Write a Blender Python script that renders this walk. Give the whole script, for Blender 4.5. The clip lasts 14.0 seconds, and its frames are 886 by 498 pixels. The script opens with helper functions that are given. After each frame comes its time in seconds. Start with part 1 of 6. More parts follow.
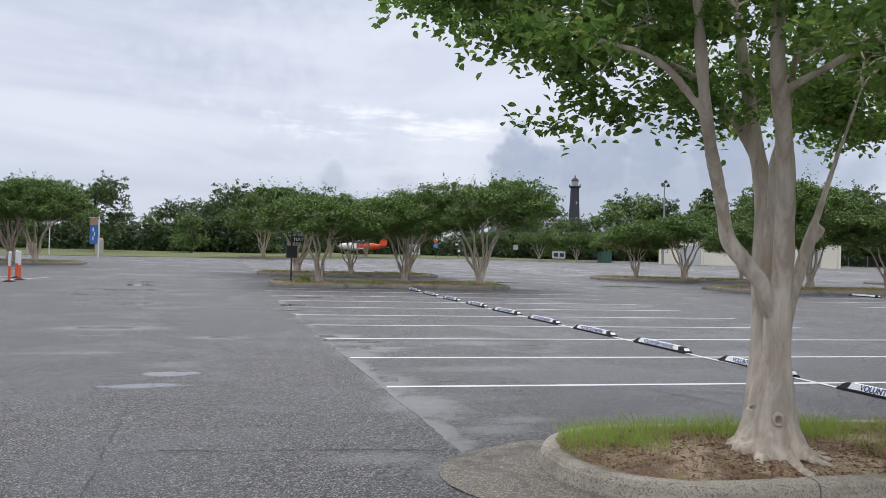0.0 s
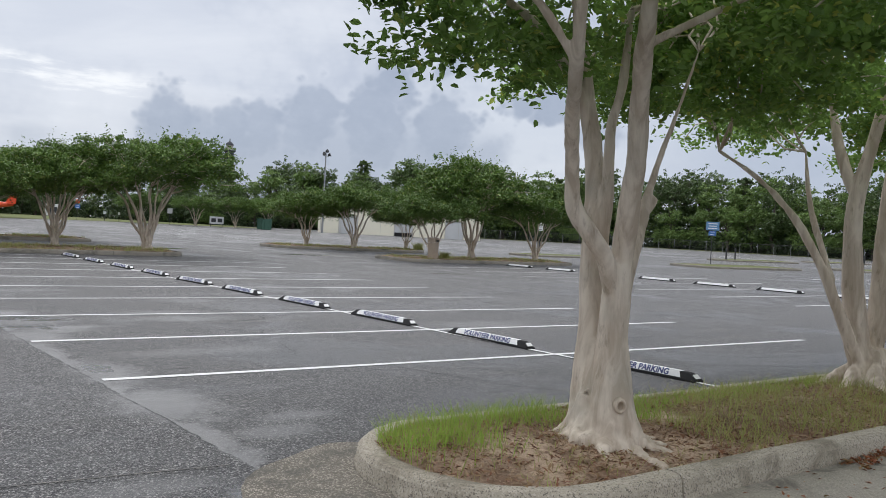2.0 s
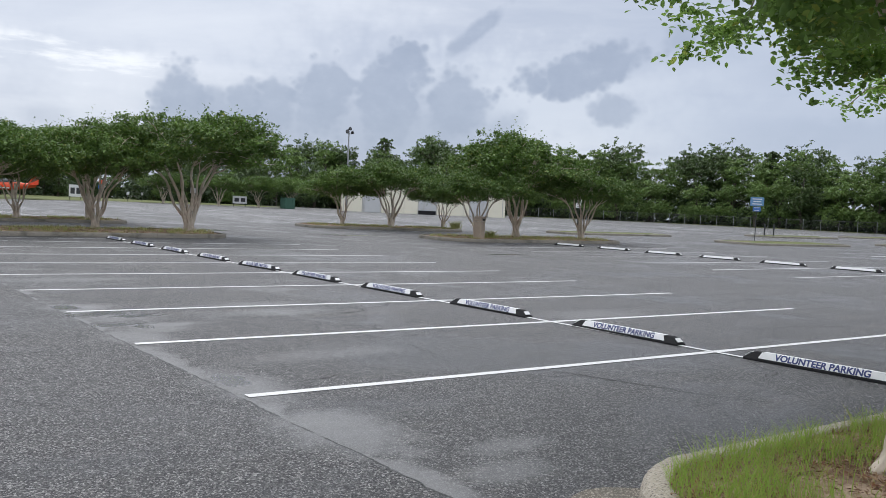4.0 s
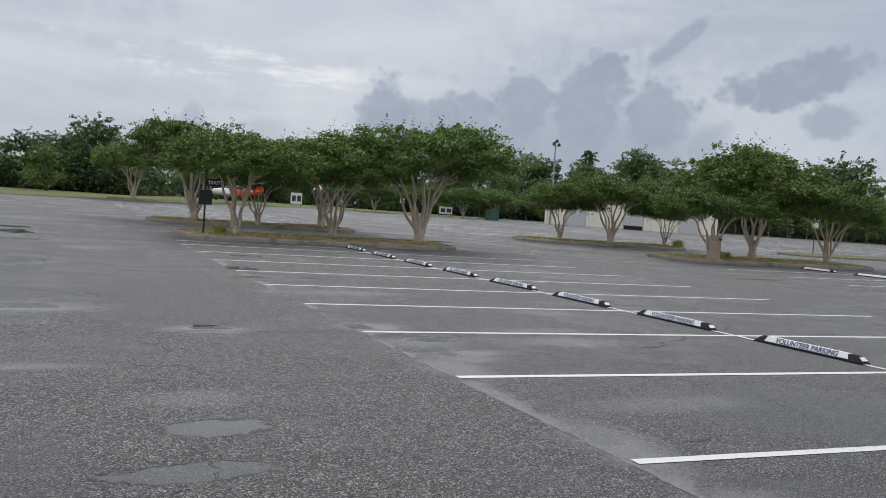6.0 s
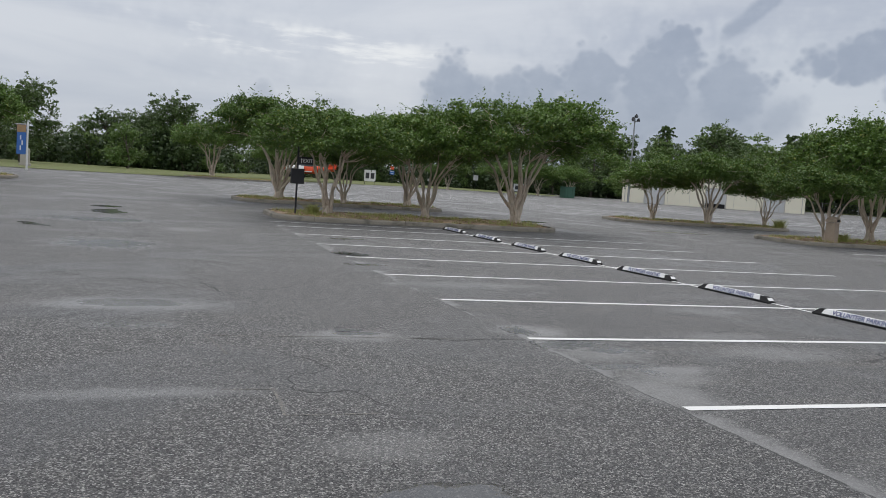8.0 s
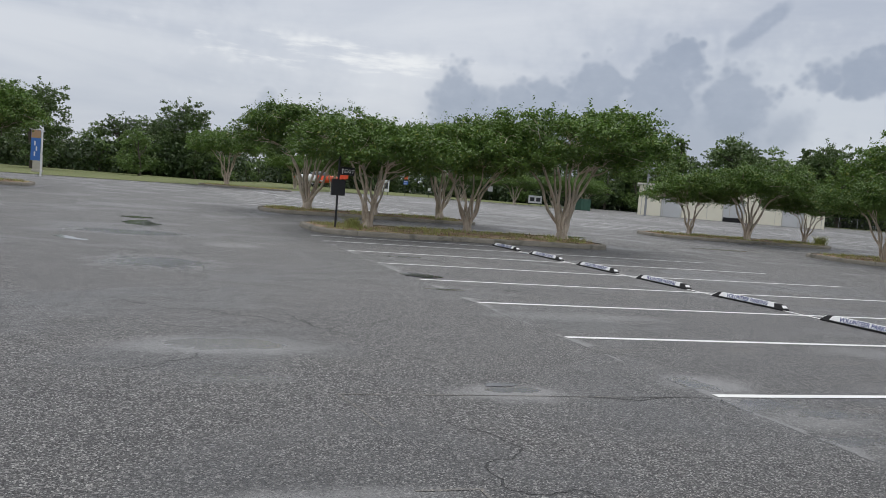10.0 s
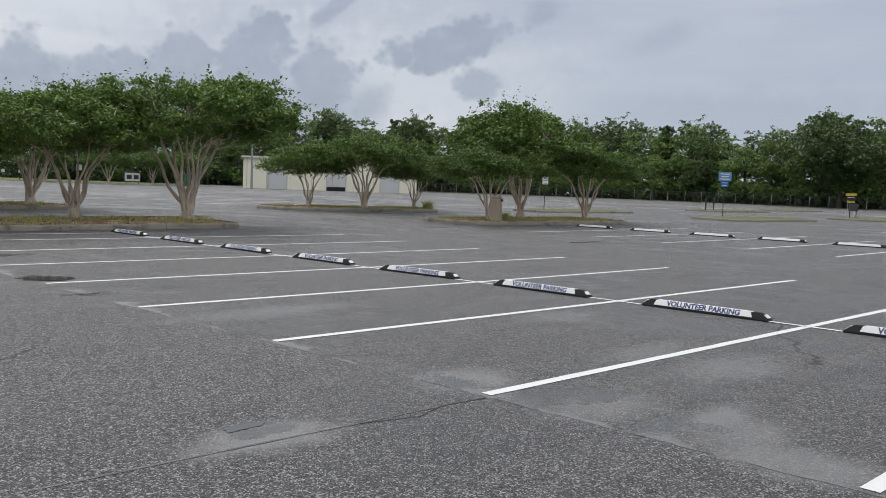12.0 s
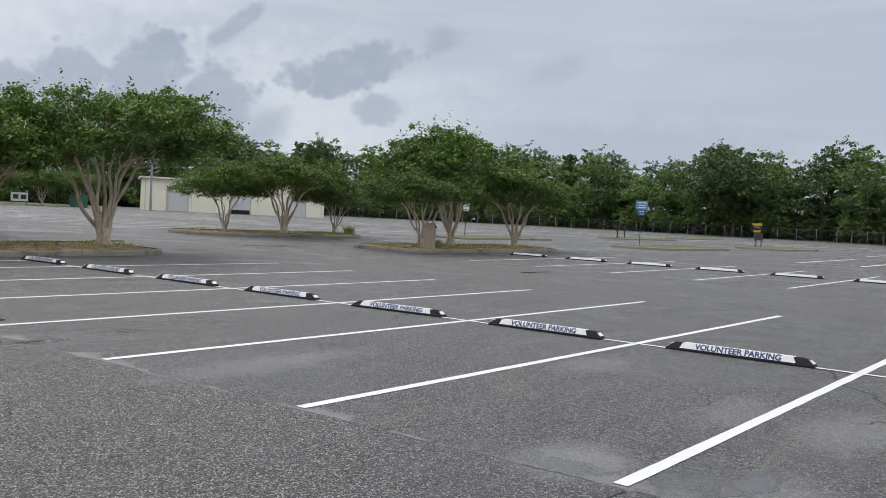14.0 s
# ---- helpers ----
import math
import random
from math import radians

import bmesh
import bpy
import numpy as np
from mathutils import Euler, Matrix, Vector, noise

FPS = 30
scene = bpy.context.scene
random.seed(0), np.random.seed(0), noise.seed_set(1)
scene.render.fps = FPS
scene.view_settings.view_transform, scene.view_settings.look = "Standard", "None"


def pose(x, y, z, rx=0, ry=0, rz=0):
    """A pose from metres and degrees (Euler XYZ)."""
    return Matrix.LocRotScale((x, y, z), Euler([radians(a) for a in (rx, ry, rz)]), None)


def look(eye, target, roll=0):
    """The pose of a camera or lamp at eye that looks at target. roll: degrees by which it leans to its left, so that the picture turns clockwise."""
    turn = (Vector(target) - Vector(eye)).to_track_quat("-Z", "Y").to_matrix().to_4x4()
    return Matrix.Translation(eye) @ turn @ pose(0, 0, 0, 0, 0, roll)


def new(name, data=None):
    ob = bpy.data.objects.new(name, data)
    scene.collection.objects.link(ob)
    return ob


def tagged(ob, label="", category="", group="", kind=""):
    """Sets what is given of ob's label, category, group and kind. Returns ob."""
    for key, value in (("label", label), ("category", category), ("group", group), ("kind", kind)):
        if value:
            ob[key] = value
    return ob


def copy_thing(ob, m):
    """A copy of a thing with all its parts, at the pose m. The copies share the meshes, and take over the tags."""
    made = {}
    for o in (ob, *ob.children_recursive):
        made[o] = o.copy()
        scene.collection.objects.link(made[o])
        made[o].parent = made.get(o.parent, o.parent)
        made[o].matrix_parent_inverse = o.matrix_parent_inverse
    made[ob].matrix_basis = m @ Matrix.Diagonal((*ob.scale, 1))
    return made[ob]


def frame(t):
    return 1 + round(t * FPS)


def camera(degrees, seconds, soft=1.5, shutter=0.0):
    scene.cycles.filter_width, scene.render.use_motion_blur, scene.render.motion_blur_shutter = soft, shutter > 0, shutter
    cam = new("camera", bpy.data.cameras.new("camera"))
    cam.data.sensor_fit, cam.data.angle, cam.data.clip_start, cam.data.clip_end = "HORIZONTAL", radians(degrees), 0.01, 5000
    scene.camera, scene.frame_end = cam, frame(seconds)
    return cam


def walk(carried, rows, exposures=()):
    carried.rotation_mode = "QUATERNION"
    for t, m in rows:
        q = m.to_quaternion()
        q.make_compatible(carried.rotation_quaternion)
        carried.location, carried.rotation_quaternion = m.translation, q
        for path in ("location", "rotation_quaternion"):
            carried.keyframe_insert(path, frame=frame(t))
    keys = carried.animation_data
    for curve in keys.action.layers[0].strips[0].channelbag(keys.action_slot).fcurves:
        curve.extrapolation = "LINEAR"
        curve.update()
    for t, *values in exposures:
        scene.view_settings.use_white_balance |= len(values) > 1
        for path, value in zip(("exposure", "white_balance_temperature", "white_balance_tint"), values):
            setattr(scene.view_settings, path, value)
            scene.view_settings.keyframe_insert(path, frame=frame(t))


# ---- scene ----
cam = camera(55.9, 14.0, soft=0.85)
PATH = [
    (0, (-0.642, -0.123, 1.655), (-0.103, 1.803, 1.662), 1.5),
    (0.5, (-0.857, 0.296, 1.643), (-0.335, 2.227, 1.61), 1.0),
    (1, (-1.038, 0.728, 1.648), (-0.531, 2.662, 1.612), -1.5),
    (1.5, (-1.23, 1.14, 1.631), (-0.576, 3.03, 1.592), 1.3),
    (2, (-1.104, 1.609, 1.582), (0.162, 3.157, 1.544), 3.1),
    (2.5, (-1.021, 2.078, 1.576), (0.668, 3.15, 1.545), 3.7),
    (3, (-1.073, 2.618, 1.568), (0.581, 3.742, 1.522), 3.4),
    (3.5, (-1.333, 3.061, 1.589), (0.1, 4.454, 1.516), 2.9),
    (4, (-1.468, 3.621, 1.574), (-0.228, 5.188, 1.48), 2.6),
    (4.2, (-1.537, 3.828, 1.573), (-0.432, 5.492, 1.474), 2.3),
    (6.3, (-2.219, 5.58, 1.609), (-1.371, 7.388, 1.513), 4.0),
    (6.5, (-2.243, 5.755, 1.603), (-1.39, 7.561, 1.494), 4.0),
    (7, (-2.3, 6.243, 1.59), (-1.424, 8.034, 1.434), 4.2),
    (7.5, (-2.459, 6.664, 1.624), (-1.545, 8.437, 1.479), 4.3),
    (8, (-2.631, 7.27, 1.617), (-1.923, 9.134, 1.459), 4.0),
    (8.2, (-2.737, 7.492, 1.604), (-2.103, 9.382, 1.437), 3.8),
    (10.3, (-3.528, 9.619, 1.604), (-2.789, 11.474, 1.484), 5.1),
    (10.5, (-3.566, 9.826, 1.604), (-2.635, 11.594, 1.507), 5.8),
    (11, (-3.544, 10.279, 1.563), (-2.355, 11.886, 1.498), 5.0),
    (11.5, (-3.535, 10.78, 1.58), (-2.233, 12.294, 1.465), 2.4),
    (12, (-3.454, 11.256, 1.568), (-1.985, 12.605, 1.425), 2.1),
    (12.5, (-3.357, 11.751, 1.575), (-1.832, 13.036, 1.434), 1.2),
    (13, (-3.263, 12.255, 1.567), (-1.639, 13.413, 1.421), 2.6),
    (13.5, (-3.193, 12.77, 1.55), (-1.561, 13.919, 1.431), 2.7),
    (14, (-3.276, 13.273, 1.569), (-1.653, 14.439, 1.495), 2.8),
]
EXPOSURES = [(0, 0.26, 6220, 13), (1, 0.2, 6220, 13), (1.5, 0.14, 6220, 12), (2, 0.22, 6350, 11), (2.5, 0.58, 6550, 11), (3, 0.58, 6550, 11), (3.5, 0.42, 6350, 11), (4.2, 0.2, 6220, 11), (6.5, -0.05, 6420, 10), (8, -0.03, 6420, 10), (10.5, 0.02, 6430, 10), (12, 0.06, 6470, 10), (14, 0.15, 6470, 10)]
walk(cam, [(t, look(eye, target, roll)) for t, eye, target, roll in PATH], EXPOSURES)

# ---- world, sun, exposure ----
SUN_ELEV, SUN_AZ = 52.0, 20.0
world = bpy.data.worlds.new("sky")
scene.world = world
world.use_nodes = True
wt = world.node_tree
wt.nodes.clear()


def wlink(a, b):
    wt.links.new(a, b)


def wmath(op, a, b=None, c=None, clamp=False):
    n = wt.nodes.new("ShaderNodeMath")
    n.operation = op
    n.use_clamp = clamp
    for k, v in enumerate((a, b, c)):
        if v is None:
            continue
        if isinstance(v, (int, float)):
            n.inputs[k].default_value = v
        else:
            wlink(v, n.inputs[k])
    return n.outputs[0]


def wramp(x, lo, hi):
    n = wt.nodes.new("ShaderNodeMapRange")
    n.interpolation_type = "SMOOTHSTEP"
    n.inputs["From Min"].default_value, n.inputs["From Max"].default_value = lo, hi
    wlink(x, n.inputs["Value"])
    return n.outputs["Result"]


def wmix(fac, a, b):
    n = wt.nodes.new("ShaderNodeMix")
    n.data_type = "RGBA"
    if isinstance(fac, (int, float)):
        n.inputs[0].default_value = fac
    else:
        wlink(fac, n.inputs[0])
    for sock, v in ((n.inputs[6], a), (n.inputs[7], b)):
        if isinstance(v, tuple):
            sock.default_value = (*v, 1)
        else:
            wlink(v, sock)
    return n.outputs[2]


def wnoise(vec, scale, detail=6.0, rough=0.55, dist=0.0):
    n = wt.nodes.new("ShaderNodeTexNoise")
    n.inputs["Scale"].default_value, n.inputs["Detail"].default_value = scale, detail
    n.inputs["Roughness"].default_value, n.inputs["Distortion"].default_value = rough, dist
    wlink(vec, n.inputs["Vector"])
    return n.outputs["Fac"]


tc = wt.nodes.new("ShaderNodeTexCoord")
sep = wt.nodes.new("ShaderNodeSeparateXYZ")
wlink(tc.outputs["Generated"], sep.inputs[0])
azim = wmath("MULTIPLY", wmath("ARCTAN2", sep.outputs[0], sep.outputs[1]), 57.2958)
elev = wmath("MULTIPLY", wmath("ARCSINE", wmath("MINIMUM", wmath("MAXIMUM", sep.outputs[2], -1.0), 1.0)), 57.2958)


def wvec(ax, ex, off=0.0):
    n = wt.nodes.new("ShaderNodeCombineXYZ")
    wlink(wmath("MULTIPLY", azim, ax), n.inputs[0])
    wlink(wmath("MULTIPLY", elev, ex), n.inputs[1])
    n.inputs[2].default_value = off
    return n.outputs[0]


def wpuff(ax, ex):
    n = wt.nodes.new("ShaderNodeTexVoronoi")
    n.feature = "SMOOTH_F1"
    n.inputs["Scale"].default_value = 1.0
    n.inputs["Smoothness"].default_value = 0.4
    wlink(wvec(ax, ex, 2.0), n.inputs["Vector"])
    return n.outputs["Distance"]


def lump(az, el, raz, rel, soft=0.16, lean=0.0):
    """A cloud mass at that bearing and height; its edge swells and breaks like cumulus."""
    a0 = wmath("SUBTRACT", azim, az)
    e0 = wmath("SUBTRACT", wmath("SUBTRACT", elev, el), wmath("MULTIPLY", a0, lean))
    a, e = wmath("DIVIDE", a0, raz), wmath("DIVIDE", e0, rel)
    d = wmath("SQRT", wmath("ADD", wmath("MULTIPLY", a, a), wmath("MULTIPLY", e, e)))
    d = wmath("ADD", d, edge_shape)
    return wramp(d, 1.0 + soft, 1.0 - soft)


edge_noise = wnoise(wvec(0.30, 0.40, 3.1), 1.0, 2.5, 0.5)
edge_shape = wmath("ADD", wmath("MULTIPLY", wmath("SUBTRACT", edge_noise, 0.5), 0.8),
                   wmath("ADD", wmath("MULTIPLY", wmath("SUBTRACT", wpuff(0.75, 0.85), 0.45), 0.62), wmath("MULTIPLY", wmath("SUBTRACT", wpuff(2.0, 2.2), 0.45), 0.3)))
streaks = wnoise(wvec(0.035, 0.21, 1.0), 1.0, 7.0, 0.55, 0.3)
broad = wnoise(wvec(0.030, 0.07, 7.0), 1.0, 4.0, 0.5, 0.2)
fine = wnoise(wvec(0.12, 0.65, 5.0), 1.0, 6.0, 0.6)
inner = wnoise(wvec(0.5, 0.7, 8.0), 1.0, 5.0, 0.6)

nishita = wt.nodes.new("ShaderNodeTexSky")
nishita.sky_type = "NISHITA"
nishita.sun_disc = False
nishita.sun_elevation, nishita.sun_rotation = radians(SUN_ELEV), radians(SUN_AZ)
dim = wt.nodes.new("ShaderNodeMix")
dim.data_type, dim.blend_type = "RGBA", "MULTIPLY"
dim.inputs[0].default_value = 1.0
wlink(nishita.outputs[0], dim.inputs[6])
dim.inputs[7].default_value = (0.10, 0.10, 0.10, 1)

col = wmix(wramp(streaks, 0.36, 0.66), (0.455, 0.495, 0.575), (0.635, 0.66, 0.705))
col = wmix(wmath("MULTIPLY", wramp(broad, 0.42, 0.62), 0.4), col, (0.42, 0.465, 0.55))
col = wmix(wmath("MULTIPLY", wramp(azim, 14.0, -14.0), 0.22), col, (0.72, 0.745, 0.79))
glare = lump(17.0, 12.0, 17.0, 5.5, 0.6)
col = wmix(wmath("MULTIPLY", glare, 0.45), col, (0.72, 0.745, 0.785))
# low haze, then a brighter band of thin cloud ahead
col = wmix(wmath("MULTIPLY", wramp(elev, 6.0, 1.0), 0.5), col, (0.53, 0.57, 0.64))
band = lump(13.2, 8.3, 9.5, 1.15, 0.5, -0.03)
col = wmix(wmath("MULTIPLY", wmath("MULTIPLY", band, wramp(fine, 0.46, 0.62)), 0.85), col, (0.86, 0.87, 0.87))
pale = lump(45.0, 7.2, 12.0, 3.6, 0.6)
col = wmix(wmath("MULTIPLY", pale, 0.6), col, (0.64, 0.675, 0.72))
dull = wmath("MULTIPLY", wramp(azim, 44.0, 64.0), wramp(azim, 130.0, 100.0))
col = wmix(wmath("MULTIPLY", dull, 0.65), col, (0.41, 0.46, 0.555))
dusk = lump(67.0, 5.2, 9.0, 1.7, 0.6)
col = wmix(wmath("MULTIPLY", dusk, 0.5), col, (0.36, 0.41, 0.50))
# cumulus masses, grey-blue, standing on a hazy base
base_haze = wmath("MULTIPLY", wmath("MULTIPLY", wramp(azim, 17.5, 20.5), wramp(azim, 44.0, 39.0)), wramp(elev, 8.6, 5.6))
col = wmix(wmath("MULTIPLY", base_haze, 0.85), col, (0.365, 0.41, 0.495))
shade = wmix(inner, (0.39, 0.435, 0.52), (0.285, 0.33, 0.415))
for az, el, raz, rel, k, sf, ln in ((20.5, 6.3, 1.6, 2.2, 0.85, 0.10, 0), (22.6, 6.3, 0.9, 1.0, 0.6, 0.16, 0), (24.7, 6.1, 1.15, 1.8, 0.8, 0.11, 0), (26.6, 6.3, 1.2, 1.8, 0.8, 0.11, 0), (29.9, 7.0, 1.9, 2.4, 0.85, 0.10, 0.1),
                                    (34.4, 7.3, 2.2, 3.1, 0.9, 0.10, 0.25), (35.4, 10.0, 1.0, 0.9, 0.85, 0.12, 0), (38.9, 6.9, 2.0, 2.2, 0.85, 0.11, 0), (42.2, 5.6, 1.2, 1.1, 0.6, 0.2, 0.3), (40.1, 12.1, 1.7, 0.75, 0.85, 0.16, 0.8), (47.4, 9.7, 4.3, 1.35, 0.95, 0.11, 0.24), (46.0, 8.6, 1.6, 0.9, 0.9, 0.14, 0),
                                    (53.7, 11.7, 1.4, 0.8, 0.7, 0.2, 0.2), (49.6, 7.2, 1.6, 0.95, 0.75, 0.13, 0.1), (61.5, 10.3, 2.0, 0.7, 0.45, 0.4, 0.3), (8.0, 4.7, 0.9, 0.9, 0.5, 0.16, 0), (12.5, 4.6, 1.2, 0.6, 0.4, 0.3, 0)):
    col = wmix(wmath("MULTIPLY", wmath("MULTIPLY", lump(az, el, raz * 1.12, rel * 1.12, sf * 2.3, ln), k), wramp(inner, -0.35, 0.5)), col, shade)
# the cloud sheet is thinner and brighter overhead
col2 = wmix(wramp(elev, 16.0, 55.0), col, (1.30, 1.30, 1.32))
sky_col = wmix(0.94, dim.outputs[2], col2)
bg = wt.nodes.new("ShaderNodeBackground")
bg.inputs["Strength"].default_value = 1.0
wlink(sky_col, bg.inputs["Color"])
wout = wt.nodes.new("ShaderNodeOutputWorld")
wlink(bg.outputs[0], wout.inputs[0])

sun_data = bpy.data.lights.new("sun", "SUN")
sun_data.energy, sun_data.angle, sun_data.color = 0.9, radians(50), (1.0, 0.97, 0.93)
sun = new("sun", sun_data)
_sd = Vector((math.sin(radians(SUN_AZ)) * math.cos(radians(SUN_ELEV)), math.cos(radians(SUN_AZ)) * math.cos(radians(SUN_ELEV)), math.sin(radians(SUN_ELEV))))
sun.matrix_world = look(_sd * 100, (0, 0, 0))

# ---- materials ----


class Mat:
    """A principled material with small helpers for its node tree."""

    def __init__(self, name):
        self.m = bpy.data.materials.new(name)
        self.m.use_nodes = True
        self.t = self.m.node_tree
        self.b = self.t.nodes["Principled BSDF"]
        self.out = self.t.nodes["Material Output"]
        self.pos = self.t.nodes.new("ShaderNodeNewGeometry").outputs["Position"]

    def link(self, a, b):
        self.t.links.new(a, b)

    def set(self, name, v):
        sock = self.b.inputs[name]
        if isinstance(v, tuple):
            sock.default_value = (*v, 1) if len(v) == 3 else v
        elif isinstance(v, (int, float)):
            sock.default_value = v
        else:
            self.link(v, sock)
        return self

    def local(self):
        return self.t.nodes.new("ShaderNodeTexCoord").outputs["Object"]

    def scaled(self, vec, s):
        n = self.t.nodes.new("ShaderNodeVectorMath")
        n.operation = "MULTIPLY"
        self.link(vec, n.inputs[0])
        n.inputs[1].default_value = s
        return n.outputs[0]

    def noise(self, scale, detail=3.0, rough=0.55, vec=None, dist=0.0):
        n = self.t.nodes.new("ShaderNodeTexNoise")
        n.inputs["Scale"].default_value, n.inputs["Detail"].default_value = scale, detail
        n.inputs["Roughness"].default_value, n.inputs["Distortion"].default_value = rough, dist
        self.link(vec or self.pos, n.inputs["Vector"])
        return n.outputs["Fac"]

    def voronoi(self, scale, vec=None, feature="F1", out="Distance"):
        n = self.t.nodes.new("ShaderNodeTexVoronoi")
        n.feature = feature
        n.inputs["Scale"].default_value = scale
        self.link(vec or self.pos, n.inputs["Vector"])
        return n.outputs[out]

    def math(self, op, a, b=None, clamp=False):
        n = self.t.nodes.new("ShaderNodeMath")
        n.operation, n.use_clamp = op, clamp
        for k, v in enumerate((a, b)):
            if v is None:
                continue
            if isinstance(v, (int, float)):
                n.inputs[k].default_value = v
            else:
                self.link(v, n.inputs[k])
        return n.outputs[0]

    def ramp(self, x, lo, hi, a=0.0, b=1.0):
        n = self.t.nodes.new("ShaderNodeMapRange")
        n.interpolation_type = "SMOOTHSTEP"
        for k, v in (("From Min", lo), ("From Max", hi), ("To Min", a), ("To Max", b)):
            n.inputs[k].default_value = v
        self.link(x, n.inputs["Value"])
        return n.outputs["Result"]

    def mix(self, fac, a, b):
        n = self.t.nodes.new("ShaderNodeMix")
        n.data_type = "RGBA"
        if isinstance(fac, (int, float)):
            n.inputs[0].default_value = fac
        else:
            self.link(fac, n.inputs[0])
        for sock, v in ((n.inputs[6], a), (n.inputs[7], b)):
            if isinstance(v, tuple):
                sock.default_value = (*v, 1)
            else:
                self.link(v, sock)
        return n.outputs[2]

    def bump(self, h, strength=0.3, distance=0.01):
        n = self.t.nodes.new("ShaderNodeBump")
        n.inputs["Strength"].default_value, n.inputs["Distance"].default_value = strength, distance
        self.link(h, n.inputs["Height"])
        self.link(n.outputs[0], self.b.inputs["Normal"])
        return self


def plain(name, colour, rough=0.6, metal=0.0, vary=0.12, scale=6.0, bump=0.0):
    """A painted or solid surface: two scales of unevenness in colour and gloss."""
    m = Mat(name)
    big = m.noise(scale, 4.0)
    small = m.noise(scale * 14, 3.0)
    dark = tuple(c * (1 - vary * 2) for c in colour)
    lite = tuple(min(1, c * (1 + vary)) for c in colour)
    m.set("Base Color", m.mix(m.math("ADD", m.math("MULTIPLY", big, 0.7), m.math("MULTIPLY", small, 0.3)), dark, lite))
    m.set("Roughness", m.ramp(small, 0.3, 0.7, max(0.05, rough - 0.1), min(1, rough + 0.1))).set("Metallic", metal)
    if bump:
        m.bump(small, bump, 0.004)
    return m.m


def asphalt_material():
    m = Mat("asphalt")
    xyz = m.t.nodes.new("ShaderNodeSeparateXYZ")
    m.link(m.pos, xyz.inputs[0])
    x, y = xyz.outputs[0], xyz.outputs[1]
    flat = m.scaled(m.pos, (1.0, 1.0, 0.0))
    gsep = m.t.nodes.new("ShaderNodeSeparateColor")
    m.link(m.voronoi(98.0, flat, out="Color"), gsep.inputs[0])
    g, g2 = gsep.outputs[0], gsep.outputs[1]
    gdist = m.voronoi(98.0, flat)
    mottle = m.noise(16.0, 7.0, 0.82, flat)
    grit = m.noise(210.0, 2.0, 0.6, flat)
    stone = m.noise(60.0, 4.0, 0.75, flat)
    patch = m.noise(0.35, 5.0, 0.6, flat)
    stain = m.noise(1.3, 5.0, 0.6, flat, 0.4)
    broom = m.noise(1.0, 5.0, 0.65, m.scaled(m.pos, (0.45, 1.9, 0.0)), 0.5)
    wave = m.noise(1.6, 4.0, 0.6, flat)
    wave_x = m.math("MULTIPLY", m.math("SUBTRACT", wave, 0.5), 0.5)
    ragged = m.math("MULTIPLY", m.math("SUBTRACT", m.noise(3.4, 8.0, 0.75, flat, 0.4), 0.5), 2.2)
    edge = m.math("ADD", x, m.math("ADD", m.math("MULTIPLY", wave_x, 0.25), m.math("MULTIPLY", m.math("SUBTRACT", m.noise(9.0, 5.0, 0.7, flat), 0.5), 0.06)))
    # the stalls have a darker, finer coat than the drive
    bay = m.math("MULTIPLY", m.ramp(edge, 1.40, 1.43), m.ramp(edge, 14.6, 13.8))
    coarse = m.math("SUBTRACT", 1.0, m.math("MULTIPLY", bay, 0.25))
    base = m.mix(patch, (0.053, 0.054, 0.056), (0.090, 0.090, 0.091))
    base = m.mix(m.math("MULTIPLY", bay, 0.55), base, (0.056, 0.057, 0.060))
    base = m.mix(m.ramp(stain, 0.50, 0.75, 0.0, 0.45), base, (0.118, 0.115, 0.110))
    base = m.mix(m.math("MULTIPLY", m.ramp(broom, 0.52, 0.70), m.math("ADD", 0.2, m.math("MULTIPLY", bay, 0.45))), base, (0.128, 0.116, 0.100))
    base = m.mix(m.math("MULTIPLY", m.ramp(broom, 0.49, 0.36), 0.7), base, (0.034, 0.035, 0.038))
    # single stones of the coat: mostly dull, some pale, some black
    pale = m.mix(g2, (0.20, 0.197, 0.19), (0.49, 0.48, 0.46))
    base = m.mix(m.math("MULTIPLY", m.ramp(g, 0.62, 0.92), m.math("MULTIPLY", coarse, 1.0)), base, pale)
    base = m.mix(m.math("MULTIPLY", m.ramp(g, 0.46, 0.16), m.math("MULTIPLY", coarse, 1.0)), base, (0.010, 0.010, 0.011))
    base = m.mix(m.math("MULTIPLY", m.ramp(stone, 0.47, 0.36), m.math("MULTIPLY", coarse, 0.8)), base, (0.016, 0.016, 0.018))
    base = m.mix(m.math("MULTIPLY", m.ramp(grit, 0.55, 0.72), 0.4), base, (0.19, 0.185, 0.18))
    base = m.mix(m.ramp(mottle, 0.50, 0.36, 0.0, 0.8), base, (0.016, 0.016, 0.018))
    base = m.mix(m.ramp(mottle, 0.53, 0.68, 0.0, 0.5), base, (0.165, 0.162, 0.156))
    # pale silt along the joint of drive and stalls: sharp on the drive's side, fading over the stalls
    dx = m.math("SUBTRACT", edge, 1.41)
    wide = m.math("ADD", 0.035, m.math("MULTIPLY", m.ramp(m.noise(0.75, 3.0, 0.6, flat), 0.44, 0.70), 0.6))
    seam = m.math("MULTIPLY", m.ramp(dx, -0.015, 0.012), m.ramp(m.math("ADD", m.math("DIVIDE", dx, wide), m.math("MULTIPLY", ragged, 0.6)), 1.0, 0.15))
